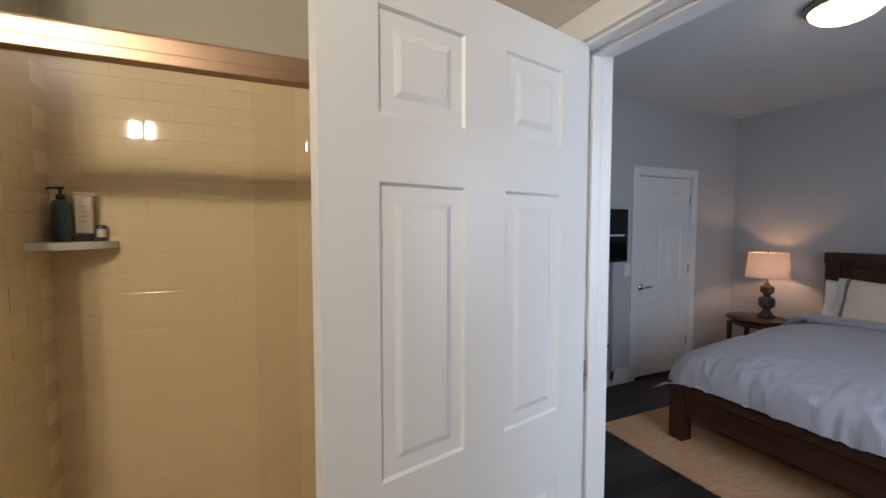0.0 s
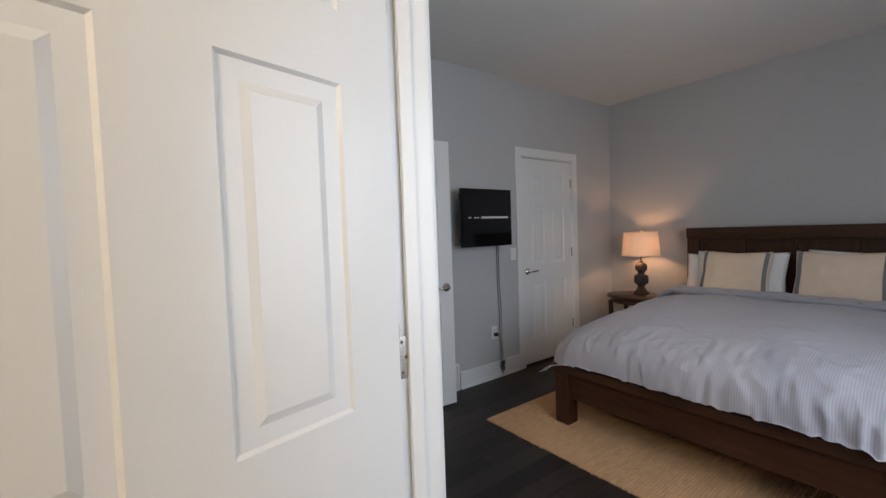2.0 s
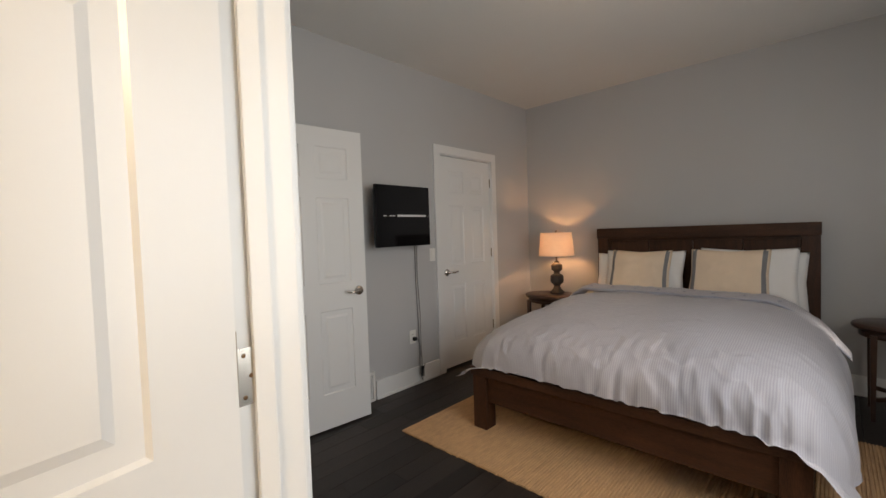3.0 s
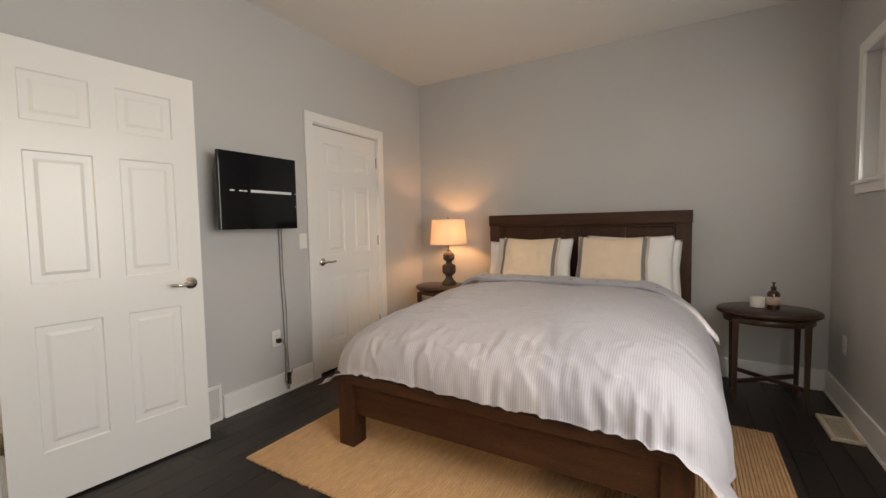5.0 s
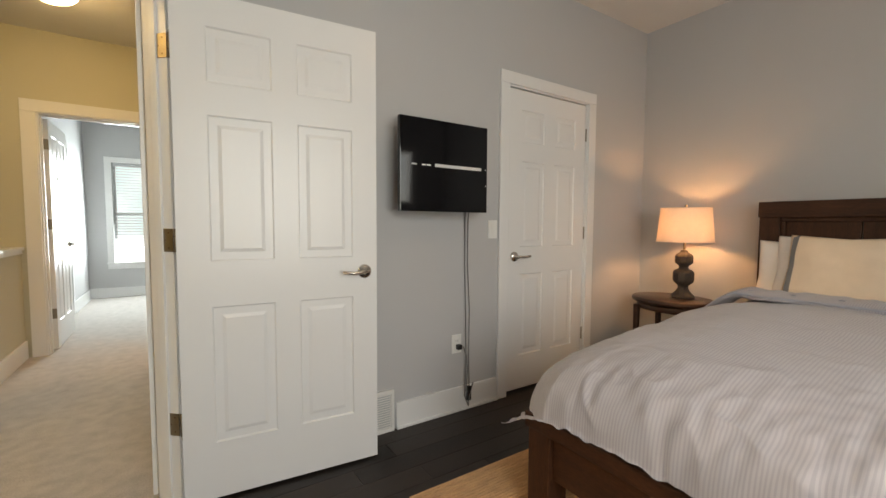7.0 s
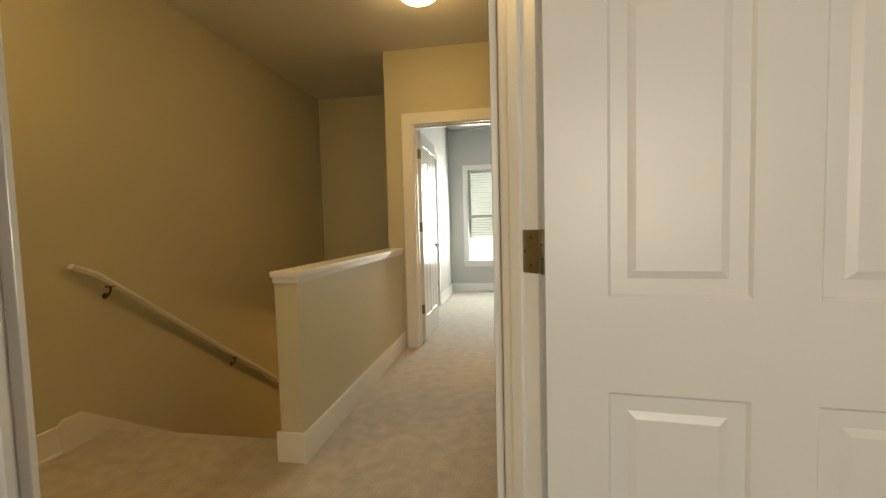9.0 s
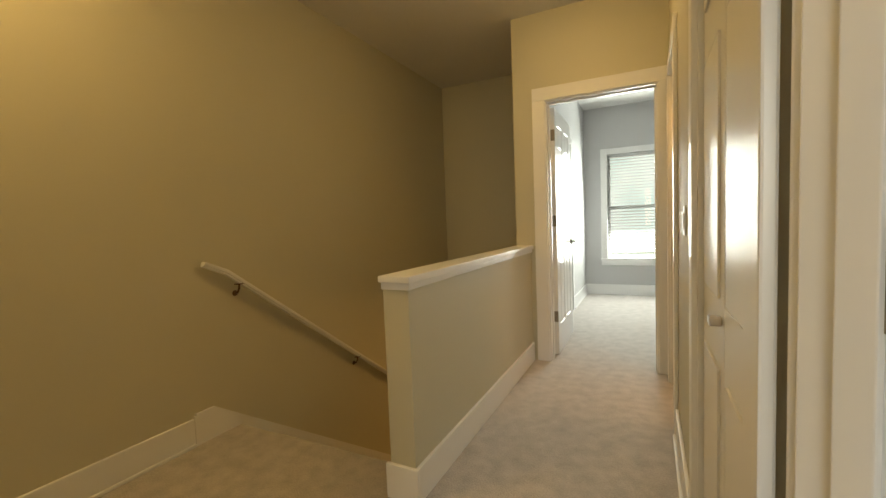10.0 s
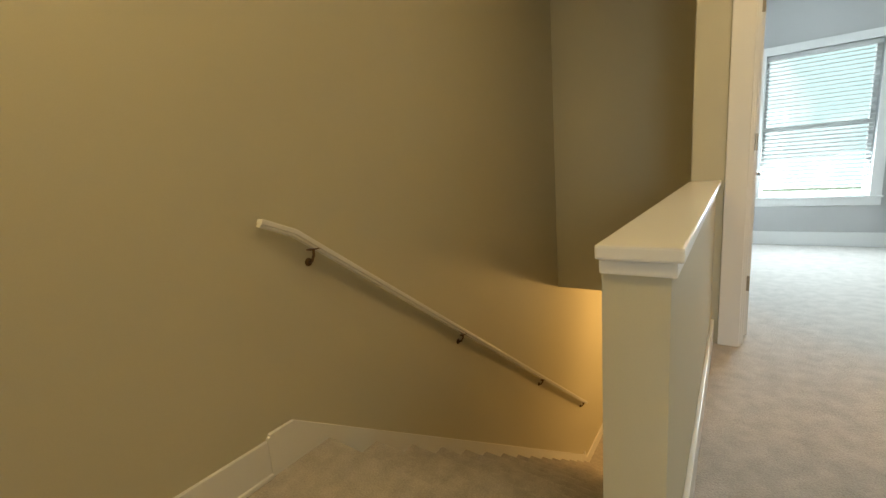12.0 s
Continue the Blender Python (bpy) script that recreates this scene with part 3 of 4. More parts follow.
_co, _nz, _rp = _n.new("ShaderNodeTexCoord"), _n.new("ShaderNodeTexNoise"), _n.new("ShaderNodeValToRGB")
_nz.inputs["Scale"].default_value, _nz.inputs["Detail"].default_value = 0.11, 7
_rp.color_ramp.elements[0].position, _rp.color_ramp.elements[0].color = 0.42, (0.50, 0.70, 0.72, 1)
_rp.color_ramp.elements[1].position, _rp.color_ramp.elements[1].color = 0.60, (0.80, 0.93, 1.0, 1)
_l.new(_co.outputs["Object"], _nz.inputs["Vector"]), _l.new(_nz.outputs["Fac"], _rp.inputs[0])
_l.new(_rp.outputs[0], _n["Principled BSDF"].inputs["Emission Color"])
solid("backdrop", back, DISTANCE, "glowing backdrop sheet with hazy sky and pale trees painted on", "sky", "structure")


# ---- bedroom things ----
def pillow(name, at, w, h, t, lean, turn, material, label, bands=False, seed=0):
    """An upright cushion leaning back towards +x; local x across, z up."""
    n1, n2 = 34, 22
    rng = random.Random(seed)
    ph = rng.uniform(0, 9)
    bm = bmesh.new()
    uvs = bm.loops.layers.uv.new("UVMap")
    m = pose(*at) @ pose(0, 0, 0, 0, lean, 0) @ pose(0, 0, 0, 0, 0, turn)
    grids = []
    for side in (-1, 1):
        g = {}
        for i in range(n1 + 1):
            for j in range(n2 + 1):
                u, v = 2 * i / n1 - 1, 2 * j / n2 - 1
                puff = max(0.0, (1 - abs(u) ** 2.6) * (1 - abs(v) ** 2.6)) ** 0.45
                pinch = 1 - 0.075 * (1 - abs(u)) * abs(v) ** 3 - 0.0
                pin2 = 1 - 0.05 * (1 - abs(v)) * abs(u) ** 3
                wob = noise.noise(Vector((u * 2.3 + ph, v * 2.3, ph))) * 0.014 + noise.noise(Vector((u * 6 + ph, v * 6, ph))) * 0.006
                g[i, j] = bm.verts.new((side * (t / 2 * puff + wob * puff), u * w / 2 * pin2, h / 2 + v * h / 2 * pinch - 0.006 * (1 - u * u) * max(v, 0)))
        for i in range(n1):
            for j in range(n2):
                q = [g[i, j], g[i + 1, j], g[i + 1, j + 1], g[i, j + 1]]
                bm.faces.new(q)
        grids.append(g)
    bmesh.ops.remove_doubles(bm, verts=bm.verts, dist=0.0015)
    if not bands:
        ob = solid(name, bm, material, label, "pillow", smooth=True)
        ob.matrix_basis = m
        return ob
    root = thing(name, (0, 0, 0), label, "pillow")
    root.matrix_basis = m
    zone = lambda f: (1 if f.calc_center_median().y > 0 else 2) if 0.80 < abs(f.calc_center_median().y) / (w / 2) < 0.91 else 0
    for want, mt, nm in ((0, material, "cover"), (1, BAND_CLOTH, "band"), (2, BAND_CLOTH, "band")):
        cp = bm.copy()
        bmesh.ops.delete(cp, geom=[f for f in cp.faces if zone(f) != want], context="FACES")
        part(nm, cp, mt, root, "" if want == 0 else "dark grey woven band", True)
    bm.free()
    return root


def build_bed():
    bed = thing("bed", (2.75, 1.155, 0), "dark walnut bed frame with panelled headboard, standing on a jute rug", "bed")
    L, W = 2.06, 0.85
    for s in (-1, 1):
        part("leg", box(0.0, 0.105, s * W - (0.105 if s > 0 else 0), s * W + (0.105 if s < 0 else 0), 0.008, 0.365, 0.006), WALNUT_V, bed)
    part("foot_rail", box(-0.012, 0.150, -W - 0.012, W + 0.012, 0.365, 0.425, 0.007), WALNUT, bed)
    part("foot_panel", box(0.025, 0.085, -W + 0.1, W - 0.1, 0.188, 0.366, 0.004), WALNUT, bed)
    for s in (-1, 1):
        part("side_rail", box(0.136, L, s * W - (0.045 if s > 0 else 0), s * W + (0.045 if s < 0 else 0), 0.20, 0.42, 0.005), WALNUT, bed)
    hx = 2.045
    for s in (-1, 1):
        part("headboard_post", box(hx, hx + 0.085, s * 0.84 - (0.11 if s > 0 else 0), s * 0.84 + (0.11 if s < 0 else 0), 0.0, 1.235, 0.005), WALNUT_V, bed)
    part("headboard_top", box(hx - 0.012, hx + 0.095, -0.845, 0.845, 1.205, 1.305, 0.006), WALNUT, bed)
    part("headboard_bottom", box(hx + 0.01, hx + 0.07, -0.73, 0.73, 0.45, 0.58, 0.004), WALNUT, bed)
    for k in range(4):
        a = -0.729 + k * 0.3645
        part("headboard_panel", box(hx + 0.035, hx + 0.06, a + 0.003, a + 0.3615, 0.575, 1.21, 0.004), WALNUT_V, bed)
    part("headboard_moulding", box(hx + 0.012, hx + 0.036, -0.73, 0.73, 1.178, 1.206, 0.008), WALNUT, bed)
    for s in (-1, 1):
        part("headboard_moulding", box(hx + 0.012, hx + 0.036, s * 0.73 - (0.025 if s > 0 else 0), s * 0.73 + (0.025 if s < 0 else 0), 0.58, 1.178, 0.008), WALNUT_V, bed)


build_bed()
solid("mattress", box(2.93, 4.78, 0.40, 1.92, 0.33, 0.58, 0.09, segments=4), MATTRESS, "thick grey mattress under the duvet", "mattress", smooth=True)


def build_duvet():
    """A full duvet over the mattress: superelliptic loft, drooping lower on the side away from the door."""
    root = thing("duvet", (0, 0, 0), "pale grey pinstriped puffy duvet spread over the bed", "duvet")
    bm = bmesh.new()
    uvl = bm.loops.layers.uv.new("UVMap")
    nu, nv = 210, 260
    x_head, x_foot, yc = 4.42, 2.71, 1.15
    pts = {}
    for i in range(nu + 1):
        a = i / nu
        su = math.sin(a * math.pi / 2)
        for j in range(nv + 1):
            b = 2 * j / nv - 1
            sv = math.sin(b * math.pi / 2)
            r = abs(sv) ** 7 + (su ** 15)
            loft = max(0.0, 1 - r) ** 0.42
            right = max(0.0, -sv)
            half = 0.925 + 0.055 * right ** 3 + 0.055 * max(0.0, sv) ** 3
            x = x_head + (x_foot - x_head) * su
            low = 0.448 - 0.22 * right ** 9 - 0.11 * max(0, sv) ** 8
            crown = 0.775 - 0.022 * (1 - su) ** 2 + 0.015 * math.sin(x * 2.0) - 0.10 * sv ** 4 - 0.06 * su ** 4
            z = low + (crown - low) * loft
            y = yc + half * sv
            edge = min(1.0, max(0.0, abs(sv) ** 6 + su ** 12) * 1.1)
            w1 = noise.noise(Vector((x * 1.4, y * 1.4, 3.1))) * 0.022
            w2 = noise.noise(Vector((x * 4.2 + 9, y * 4.2, 1.7))) * 0.011
            w3 = noise.noise(Vector((x * 11, y * 3.5, 5.3))) * 0.006
            # gathers that fan up from the foot edge, deeper towards the far corner
            gather = 0.35 + 0.9 * right ** 0.7 + 0.25 * noise.noise(Vector((y * 2, 7, 0)))
            run_y = y * 30 + 6 * noise.noise(Vector((y * 2.3, 1, 0))) + 2.5 * noise.noise(Vector((x * 5, y * 5, 0)))
            pleat = (1 - abs(math.sin(run_y))) ** 2 * (0.5 + noise.noise(Vector((y * 9, 3, 1))))
            fold_f = (pleat * 0.013 + noise.noise(Vector((y * 24, z * 7, 4))) * 0.016) * su ** 13 * gather
            fold_s = math.sin(x * 27 + 4 * noise.noise(Vector((x * 3, 2, 0)))) * 0.011 * abs(sv) ** 14
            crease = 1 - abs(noise.noise(Vector((x * 9 + 2 * w1, y * 9, 6.6)))) * 2
            crumple = max(0.0, crease) ** 5 * 0.004 - abs(noise.noise(Vector((x * 14, y * 14, 2.2)))) * 0.008
            z += w1 + w2 + w3 + crumple * (0.35 + 0.9 * edge)
            x -= fold_f + 0.05 * right ** 7 * su ** 6 + 0.03 * (su ** 6) * (1 - su ** 20) + w2 * edge + crumple * su ** 8
            y += (fold_s + (w2 + crumple) * edge) * (1 if sv > 0 else -1)
            z += noise.noise(Vector((x * 7, y * 26, 8.0))) * 0.012 * su ** 9 + noise.noise(Vector((x * 22, y * 22, 2.0))) * 0.004 - pleat * 0.008 * su ** 12 * gather
            pts[i, j] = [bm.verts.new((x, y, z)), (0, a * 2.0)]
    run, mid = 0.0, nu // 3
    for j in range(nv + 1):
        if j:
            run += (pts[mid, j][0].co - pts[mid, j - 1][0].co).length
        for i in range(nu + 1):
            pts[i, j][1] = (run, pts[i, j][1][1])
    for i in range(nu):
        for j in range(nv):
            q = [pts[i, j], pts[i, j + 1], pts[i + 1, j + 1], pts[i + 1, j]]
            f = bm.faces.new([k[0] for k in q])
            for lp, k in zip(f.loops, q):
                lp[uvl].uv = k[1]
    part("cover", bm, DUVET, root, "", True)
    # folded-back hem of the same cloth, flaring out where it hangs over the far side
    hem = bmesh.new()
    huv = hem.loops.layers.uv.new("UVMap")

    def hem_line(sv):
        y = yc + (0.985 if sv < 0 else 0.925) * sv
        droop = 0.31 * (max(0, -sv - 0.55) / 0.45) ** 1.7 + 0.16 * (max(0, sv - 0.78) / 0.22) ** 1.5
        wav = 0.016 * math.sin(y * 6) + 0.009 * math.sin(y * 17) + 0.012 * noise.noise(Vector((y * 9, 0, 3)))
        return 4.34 + wav - 0.14 * max(0, -sv) ** 5, y, 0.772 - droop

    rows, steps = [], 16
    for j in range(161):
        sv = -1.0 + 1.985 * j / 160
        cx, y, cz = hem_line(sv)
        close = min(1.0, 6 * (1 + sv) + 0.5)
        sec = []
        for k in range(steps):
            t = 2 * math.pi * k / steps
            rough = 0.009 * noise.noise(Vector((y * 11, 3 * math.cos(t), 2))) + 0.005 * noise.noise(Vector((y * 30, 4 * math.cos(t), 5)))
            sec.append(hem.verts.new((cx + 0.15 * math.cos(t) * (0.55 + 0.45 * close), y, cz + 0.026 * math.sin(t) * close + rough)))
        rows.append(sec)
    for j, (r0, r1) in enumerate(zip(rows, rows[1:])):
        for k in range(steps):
            f = hem.faces.new((r0[k], r0[(k + 1) % steps], r1[(k + 1) % steps], r1[k]))
            for lp, (u, v) in zip(f.loops, ((j, k), (j, k + 1), (j + 1, k + 1), (j + 1, k))):
                lp[huv].uv = (u * 0.0125, v * 0.02)
    hem.faces.new(rows[0]), hem.faces.new(rows[-1][::-1])
    h = part("hem", hem, DUVET, root, "turned-back duvet hem", True)
    pip = []
    for k in range(81):
        cx, y, cz = hem_line(-0.99 + 1.96 * k / 80)
        pip.append((cx - 0.150, y, cz + 0.008))
    part("piping", tube(pip, 0.006, 8), DUVET_TRIM, h, "grey piped edge", True)
    for k in range(9):
        p = pip[6 + k * 8]
        part("button", lathe([(0, 0), (0.012, 0), (0.012, 0.004), (0, 0.006)], 12, at=(p[0] + 0.06, p[1], p[2] + 0.016)), DUVET_TRIM, h, "small grey button", True)
    part("underside", box(2.757, 2.90, 0.36, 1.96, 0.427, 0.468, 0.012, segments=3), SHEET, root, "pale underside of the duvet", True)


build_duvet()
pillow("bed_pillow", (4.66, 1.60, 0.62), 0.74, 0.45, 0.17, 12, 0, SHEET, "white cotton sleeping pillow against the headboard", seed=1)
pillow("bed_pillow", (4.66, 0.745, 0.62), 0.74, 0.47, 0.17, 12, 0, SHEET, "white cotton sleeping pillow against the headboard", seed=2)
pillow("bed_pillow", (4.575, 1.515, 0.68), 0.68, 0.43, 0.15, 17, 0, SHEET, "plump white pillow behind the striped cushion", seed=3)
pillow("bed_pillow", (4.575, 0.745, 0.68), 0.64, 0.455, 0.15, 17, 0, SHEET, "plump white pillow behind the striped cushion", seed=4)
pillow("throw_pillow", (4.45, 1.51, 0.73), 0.51, 0.40, 0.14, 22, 0, TAN_CLOTH, "cream linen cushion with dark grey bands", True, 5)
pillow("throw_pillow", (4.45, 0.85, 0.73), 0.53, 0.41, 0.14, 22, 0, TAN_CLOTH, "cream linen cushion with dark grey bands", True, 6)


def nightstand(at, turn):
    root = thing("nightstand", at, "oval dark wooden side table with slender legs", "side table", "nightstands by the bed", turn=turn)
    top = lathe([(0, 0.585), (0.275, 0.585), (0.285, 0.592), (0.288, 0.605), (0.284, 0.616), (0.272, 0.622), (0, 0.622)], 48, squash=0.80)
    part("tabletop", top, TABLE_WOOD, root, "", True)
    part("apron", lathe([(0.0, 0.535), (0.245, 0.535), (0.250, 0.54), (0.250, 0.585), (0, 0.585)], 48, squash=0.80), TABLE_WOOD, root, "", True)
    for sx in (-1, 1):
        for sy in (-1, 1):
            x, y = sx * 0.150, sy * 0.185
            bm = bmesh.new()
            bmesh.ops.create_cone(bm, cap_ends=True, segments=4, radius1=0.016, radius2=0.024, depth=0.56, matrix=pose(x, y, 0.28, 0, 0, 45))
            part("leg", bm, TABLE_WOOD, root)
    for s in (-1, 1):
        a = math.degrees(math.atan2(s * 0.185, 0.150))
        bm = box(-0.225, 0.225, -0.012, 0.012, 0.13 + 0.0015 * s, 0.155 + 0.0015 * s, 0.003, m=pose(0, 0, 0, 0, 0, a))
        part("stretcher", bm, TABLE_WOOD, root)
    return root


nightstand((4.60, -0.125, 0), 0)
nightstand((4.66, 2.46, 0), 0)


def build_lamp():
    root = thing("table_lamp", (4.72, 2.42, 0.622), "lit table lamp with turned dark wooden base and cream drum shade", "table lamp")
    part("base", lathe([(0, 0), (0.075, 0), (0.078, 0.012), (0.070, 0.026), (0.060, 0.034), (0.045, 0.052), (0.034, 0.075), (0.036, 0.09), (0.066, 0.118), (0.070, 0.135), (0.070, 0.185), (0.062, 0.20), (0.034, 0.214), (0.030, 0.225), (0.034, 0.236), (0.058, 0.256), (0.060, 0.268), (0.060, 0.305), (0.050, 0.320), (0.026, 0.336), (0.022, 0.35), (0, 0.352)], 10), LAMP_WOOD, root, "weathered turned wooden base")
    part("stem", tube([(0, 0, 0.35), (0, 0, 0.435)], 0.009, 10), BRONZE, root, "", True)
    part("socket", tube([(0, 0, 0.43), (0, 0, 0.475)], 0.017, 12), BRONZE, root, "", True)
    sh = bmesh.new()
    outer, inner = [], []
    for z, r in ((0.41, 0.185), (0.655, 0.163)):
        outer.append([sh.verts.new((r * math.cos(2 * math.pi * i / 48), r * math.sin(2 * math.pi * i / 48), z)) for i in range(48)])
    for i in range(48):
        k = (i + 1) % 48
        sh.faces.new((outer[0][i], outer[0][k], outer[1][k], outer[1][i]))
    s = part("shade", sh, SHADE, root, "cream linen drum shade", True)
    for z, r in ((0.411, 0.1855), (0.654, 0.1635)):
        ring = [(r * math.cos(2 * math.pi * i / 32), r * math.sin(2 * math.pi * i / 32), z) for i in range(33)]
        part("rim", tube(ring, 0.003, 6), SHADE, s, "", True)
    for a in (0, 120, 240):
        part("spoke", tube([(0, 0, 0.645), (0.162 * math.cos(radians(a)), 0.162 * math.sin(radians(a)), 0.650)], 0.0022, 6), BRONZE, s)
    harp = [(0.045 * math.sin(t) * (1 if t < 9 else 1), 0, 0.56 - 0.09 * math.cos(t)) for t in [k * math.pi / 8 for k in range(17)]]
    part("harp", tube(harp, 0.0022, 6), BRONZE, root, "", True)
    part("finial", lathe([(0, 0.645), (0.006, 0.648), (0.006, 0.660), (0.011, 0.668), (0.009, 0.678), (0, 0.682)], 12), BRONZE, root, "", True)


build_lamp()
cup = thing("candle", (4.64, -0.075, 0.622), "small cream candle in a smooth cup", "candle")
part("cup", lathe([(0, 0), (0.040, 0), (0.043, 0.004), (0.043, 0.068), (0.038, 0.070), (0.037, 0.055), (0, 0.055)], 24), WAX, cup, "", True)
part("wick", tube([(0, 0, 0.055), (0.002, 0, 0.064)], 0.0012, 5), BLACK, cup)
bt = thing("lotion_bottle", (4.60, -0.155, 0.622), "brown amber pump bottle with a paper label", "bottle")
part("body", lathe([(0, 0), (0.034, 0), (0.036, 0.004), (0.036, 0.100), (0.030, 0.115), (0.015, 0.124), (0.015, 0.132), (0, 0.132)], 24), AMBER, bt, "", True)
part("label", lathe([(0.0365, 0.03), (0.0365, 0.085)], 24), LABEL, bt, "pinkish paper label", True)
part("pump", lathe([(0, 0.132), (0.016, 0.132), (0.016, 0.150), (0.006, 0.152), (0.006, 0.172), (0.012, 0.173), (0.012, 0.180), (0, 0.181)], 16), BLACK, bt, "black pump top", True)


def build_tv():
    root = thing("television", (2.845, 2.74, 1.218), "small black flat television on a wall bracket", "television")
    part("screen", box(-0.281, 0.281, 0.0, 0.030, 0.0, 0.482, 0.004), BLACK_GLOSS, root, "glossy black screen")
    part("back_shell", box(-0.262, 0.262, 0.030, 0.070, 0.02, 0.45, 0.012), BLACK, root)
    part("bracket", box(-0.10, 0.10, 0.070, 0.168, 0.14, 0.34, 0.004), BLACK, root, "black steel wall bracket")
    part("trim_strip", box(-0.075, 0.235, -0.0030, -0.0004, 0.235, 0.252, 0.001), SILVER, root, "thin silver strip")
    for x0, x1 in ((-0.215, -0.185), (-0.155, -0.13), (-0.125, -0.10)):
        part("marking", box(x0, x1, -0.0025, -0.0004, 0.238, 0.246, 0.0006), SILVER, root)
    for z in (0.24, 0.15):
        part("button", box(0.266, 0.272, -0.0025, -0.0004, z, z + 0.006, 0.0006), SILVER, root)


build_tv()
cord = thing("power_cord", (0, 0, 0), "thin grey power cord hanging from the television to the outlet", "cord")
part("cable", tube([(3.07, 2.86, 1.30), (3.085, 2.895, 1.20), (3.09, 2.902, 0.9), (3.10, 2.900, 0.6), (3.10, 2.895, 0.35), (3.085, 2.88, 0.18), (3.075, 2.87, 0.10), (3.10, 2.865, 0.03), (3.11, 2.87, 0.09), (3.14, 2.872, 0.17), (3.125, 2.874, 0.12), (3.09, 2.876, 0.12), (3.105, 2.885, 0.25), (3.10, 2.89, 0.34), (3.075, 2.885, 0.40), (3.045, 2.880, 0.405)], 0.0042, 6), CORD, cord, "", True)
part("cable", tube([(3.095, 2.86, 1.30), (3.108, 2.896, 1.18), (3.112, 2.902, 0.9), (3.128, 2.901, 0.62), (3.122, 2.896, 0.35), (3.118, 2.884, 0.15)], 0.0036, 6), CORD, cord, "", True)
part("adapter", box(3.10, 3.125, 2.868, 2.89, 0.06, 0.15, 0.004), BLACK, cord)
part("plug", box(3.025, 3.055, 2.870, 2.8998, 0.39, 0.42, 0.005), BLACK, cord)


def plate(name, at, turn, label, kind):
    root = thing(name, at, label, kind, turn=turn)
    part("cover", box(-0.036, 0.036, -0.006, -0.0006, -0.058, 0.058, 0.003), PLATE, root)
    if kind == "outlet":
        for z in (-0.02, 0.02):
            r = part("socket", box(-0.016, 0.016, -0.0085, -0.006, z - 0.014, z + 0.014, 0.002), PLATE, root)
            for x in (-0.006, 0.006):
                part("slot", box(x - 0.001, x + 0.001, -0.0092, -0.0086, z - 0.004, z + 0.006), BLACK, r)
    else:
        part("rocker", box(-0.016, 0.016, -0.010, -0.006, -0.032, 0.032, 0.002), PLATE, root)
    return root


plate("wall_outlet", (3.035, 2.91, 0.42), 0, "white wall outlet with a plug in it", "outlet")
plate("light_switch", (3.312, 2.91, 1.12), 0, "white rocker light switch by the closet door", "switch")
plate("wall_outlet", (4.62, -0.52, 0.42), 180, "white wall outlet near the corner", "outlet")
plate("light_switch", (1.52, 4.26, 1.12), -90, "white light switch on the hallway wall", "switch")


def register(name, at, w, h, turn, tilt, label, finish):
    root = thing(name, at, label, "vent", turn=turn)
    root.rotation_euler[0] = radians(tilt)
    for x0, x1, z0, z1 in ((0, w, 0, 0.02), (0, w, h - 0.02, h), (0, 0.02, 0.02, h - 0.02), (w - 0.02, w, 0.02, h - 0.02)):
        part("vent_frame", box(x0, x1, -0.022, -0.001, z0, z1, 0.003), finish, root)
    part("backing", box(0.02, w - 0.02, -0.006, -0.001, 0.02, h - 0.02), MATTRESS, root)
    k = max(4, int((h - 0.05) / 0.012))
    sl = mesh_of("slat", box(0.02, w - 0.02, -0.016, -0.012, -0.0035, 0.0035), finish)
    for i in range(k):
        part("slat", sl, finish, root, m=pose(0, 0, 0.026 + (h - 0.052) * i / (k - 1)))


register("wall_vent", (2.44, 2.91, 0.0), 0.165, 0.235, 0, 0, "white slatted air vent set in the baseboard", PLATE)
register("floor_vent", (4.10, -0.49, 0.0), 0.33, 0.14, 0, -90, "beige slatted floor register near the wall", CREAM_PLASTIC)


def flush_light(at, r, glass_mat, label):
    root = thing("ceiling_light", at, label, "ceiling light")
    part("pan", lathe([(0, 0), (r * 0.98, 0), (r * 1.04, -0.012), (r * 1.04, -0.035), (r * 0.97, -0.042), (0, -0.042)], 36), BRONZE, root, "bronze rim", True)
    part("dome", lathe([(r * 0.95, -0.040), (r * 0.90, -0.062), (r * 0.75, -0.085), (r * 0.5, -0.105), (r * 0.2, -0.115), (0, -0.116)], 36), glass_mat, root, "lit frosted glass dome", True)


flush_light((2.92, 1.17, H), 0.17, GLOW_BED, "lit flush ceiling light with frosted glass dome")
flush_light((-0.45, 2.75, H), 0.15, GLOW_LANDING, "lit flush landing light with frosted glass dome")
flush_light((0.96, 4.72, H), 0.15, GLOW_HALL, "lit flush hallway light with frosted glass dome")

# rug, built from woven ribs
rug = thing("rug", (2.40, -0.09, 0), "natural jute rug with woven ribs under the bed", "rug")
part("backing", box(0, 1.63, 0, 2.43, 0.0005, 0.005), JUTE, rug)
rib = bmesh.new()
random.seed(4)
for k in range(150):
    y = 0.008 + k * 0.0162
    e0, e1 = random.uniform(-0.008, 0.006), 1.63 + random.uniform(-0.006, 0.008)
    tube([(e0, y, 0.0045), (0.55, y + random.uniform(-0.002, 0.002), 0.0045), (1.1, y + random.uniform(-0.002, 0.002), 0.0045), (e1, y, 0.0045)], 0.0076, 6, rib)
tagged(part("woven_ribs", rib, JUTE, rug), kind="stuff")

# handrail
rail = thing("handrail", (-0.765, 3.77, 0.01), "white painted wooden handrail on dark metal brackets", "handrail")


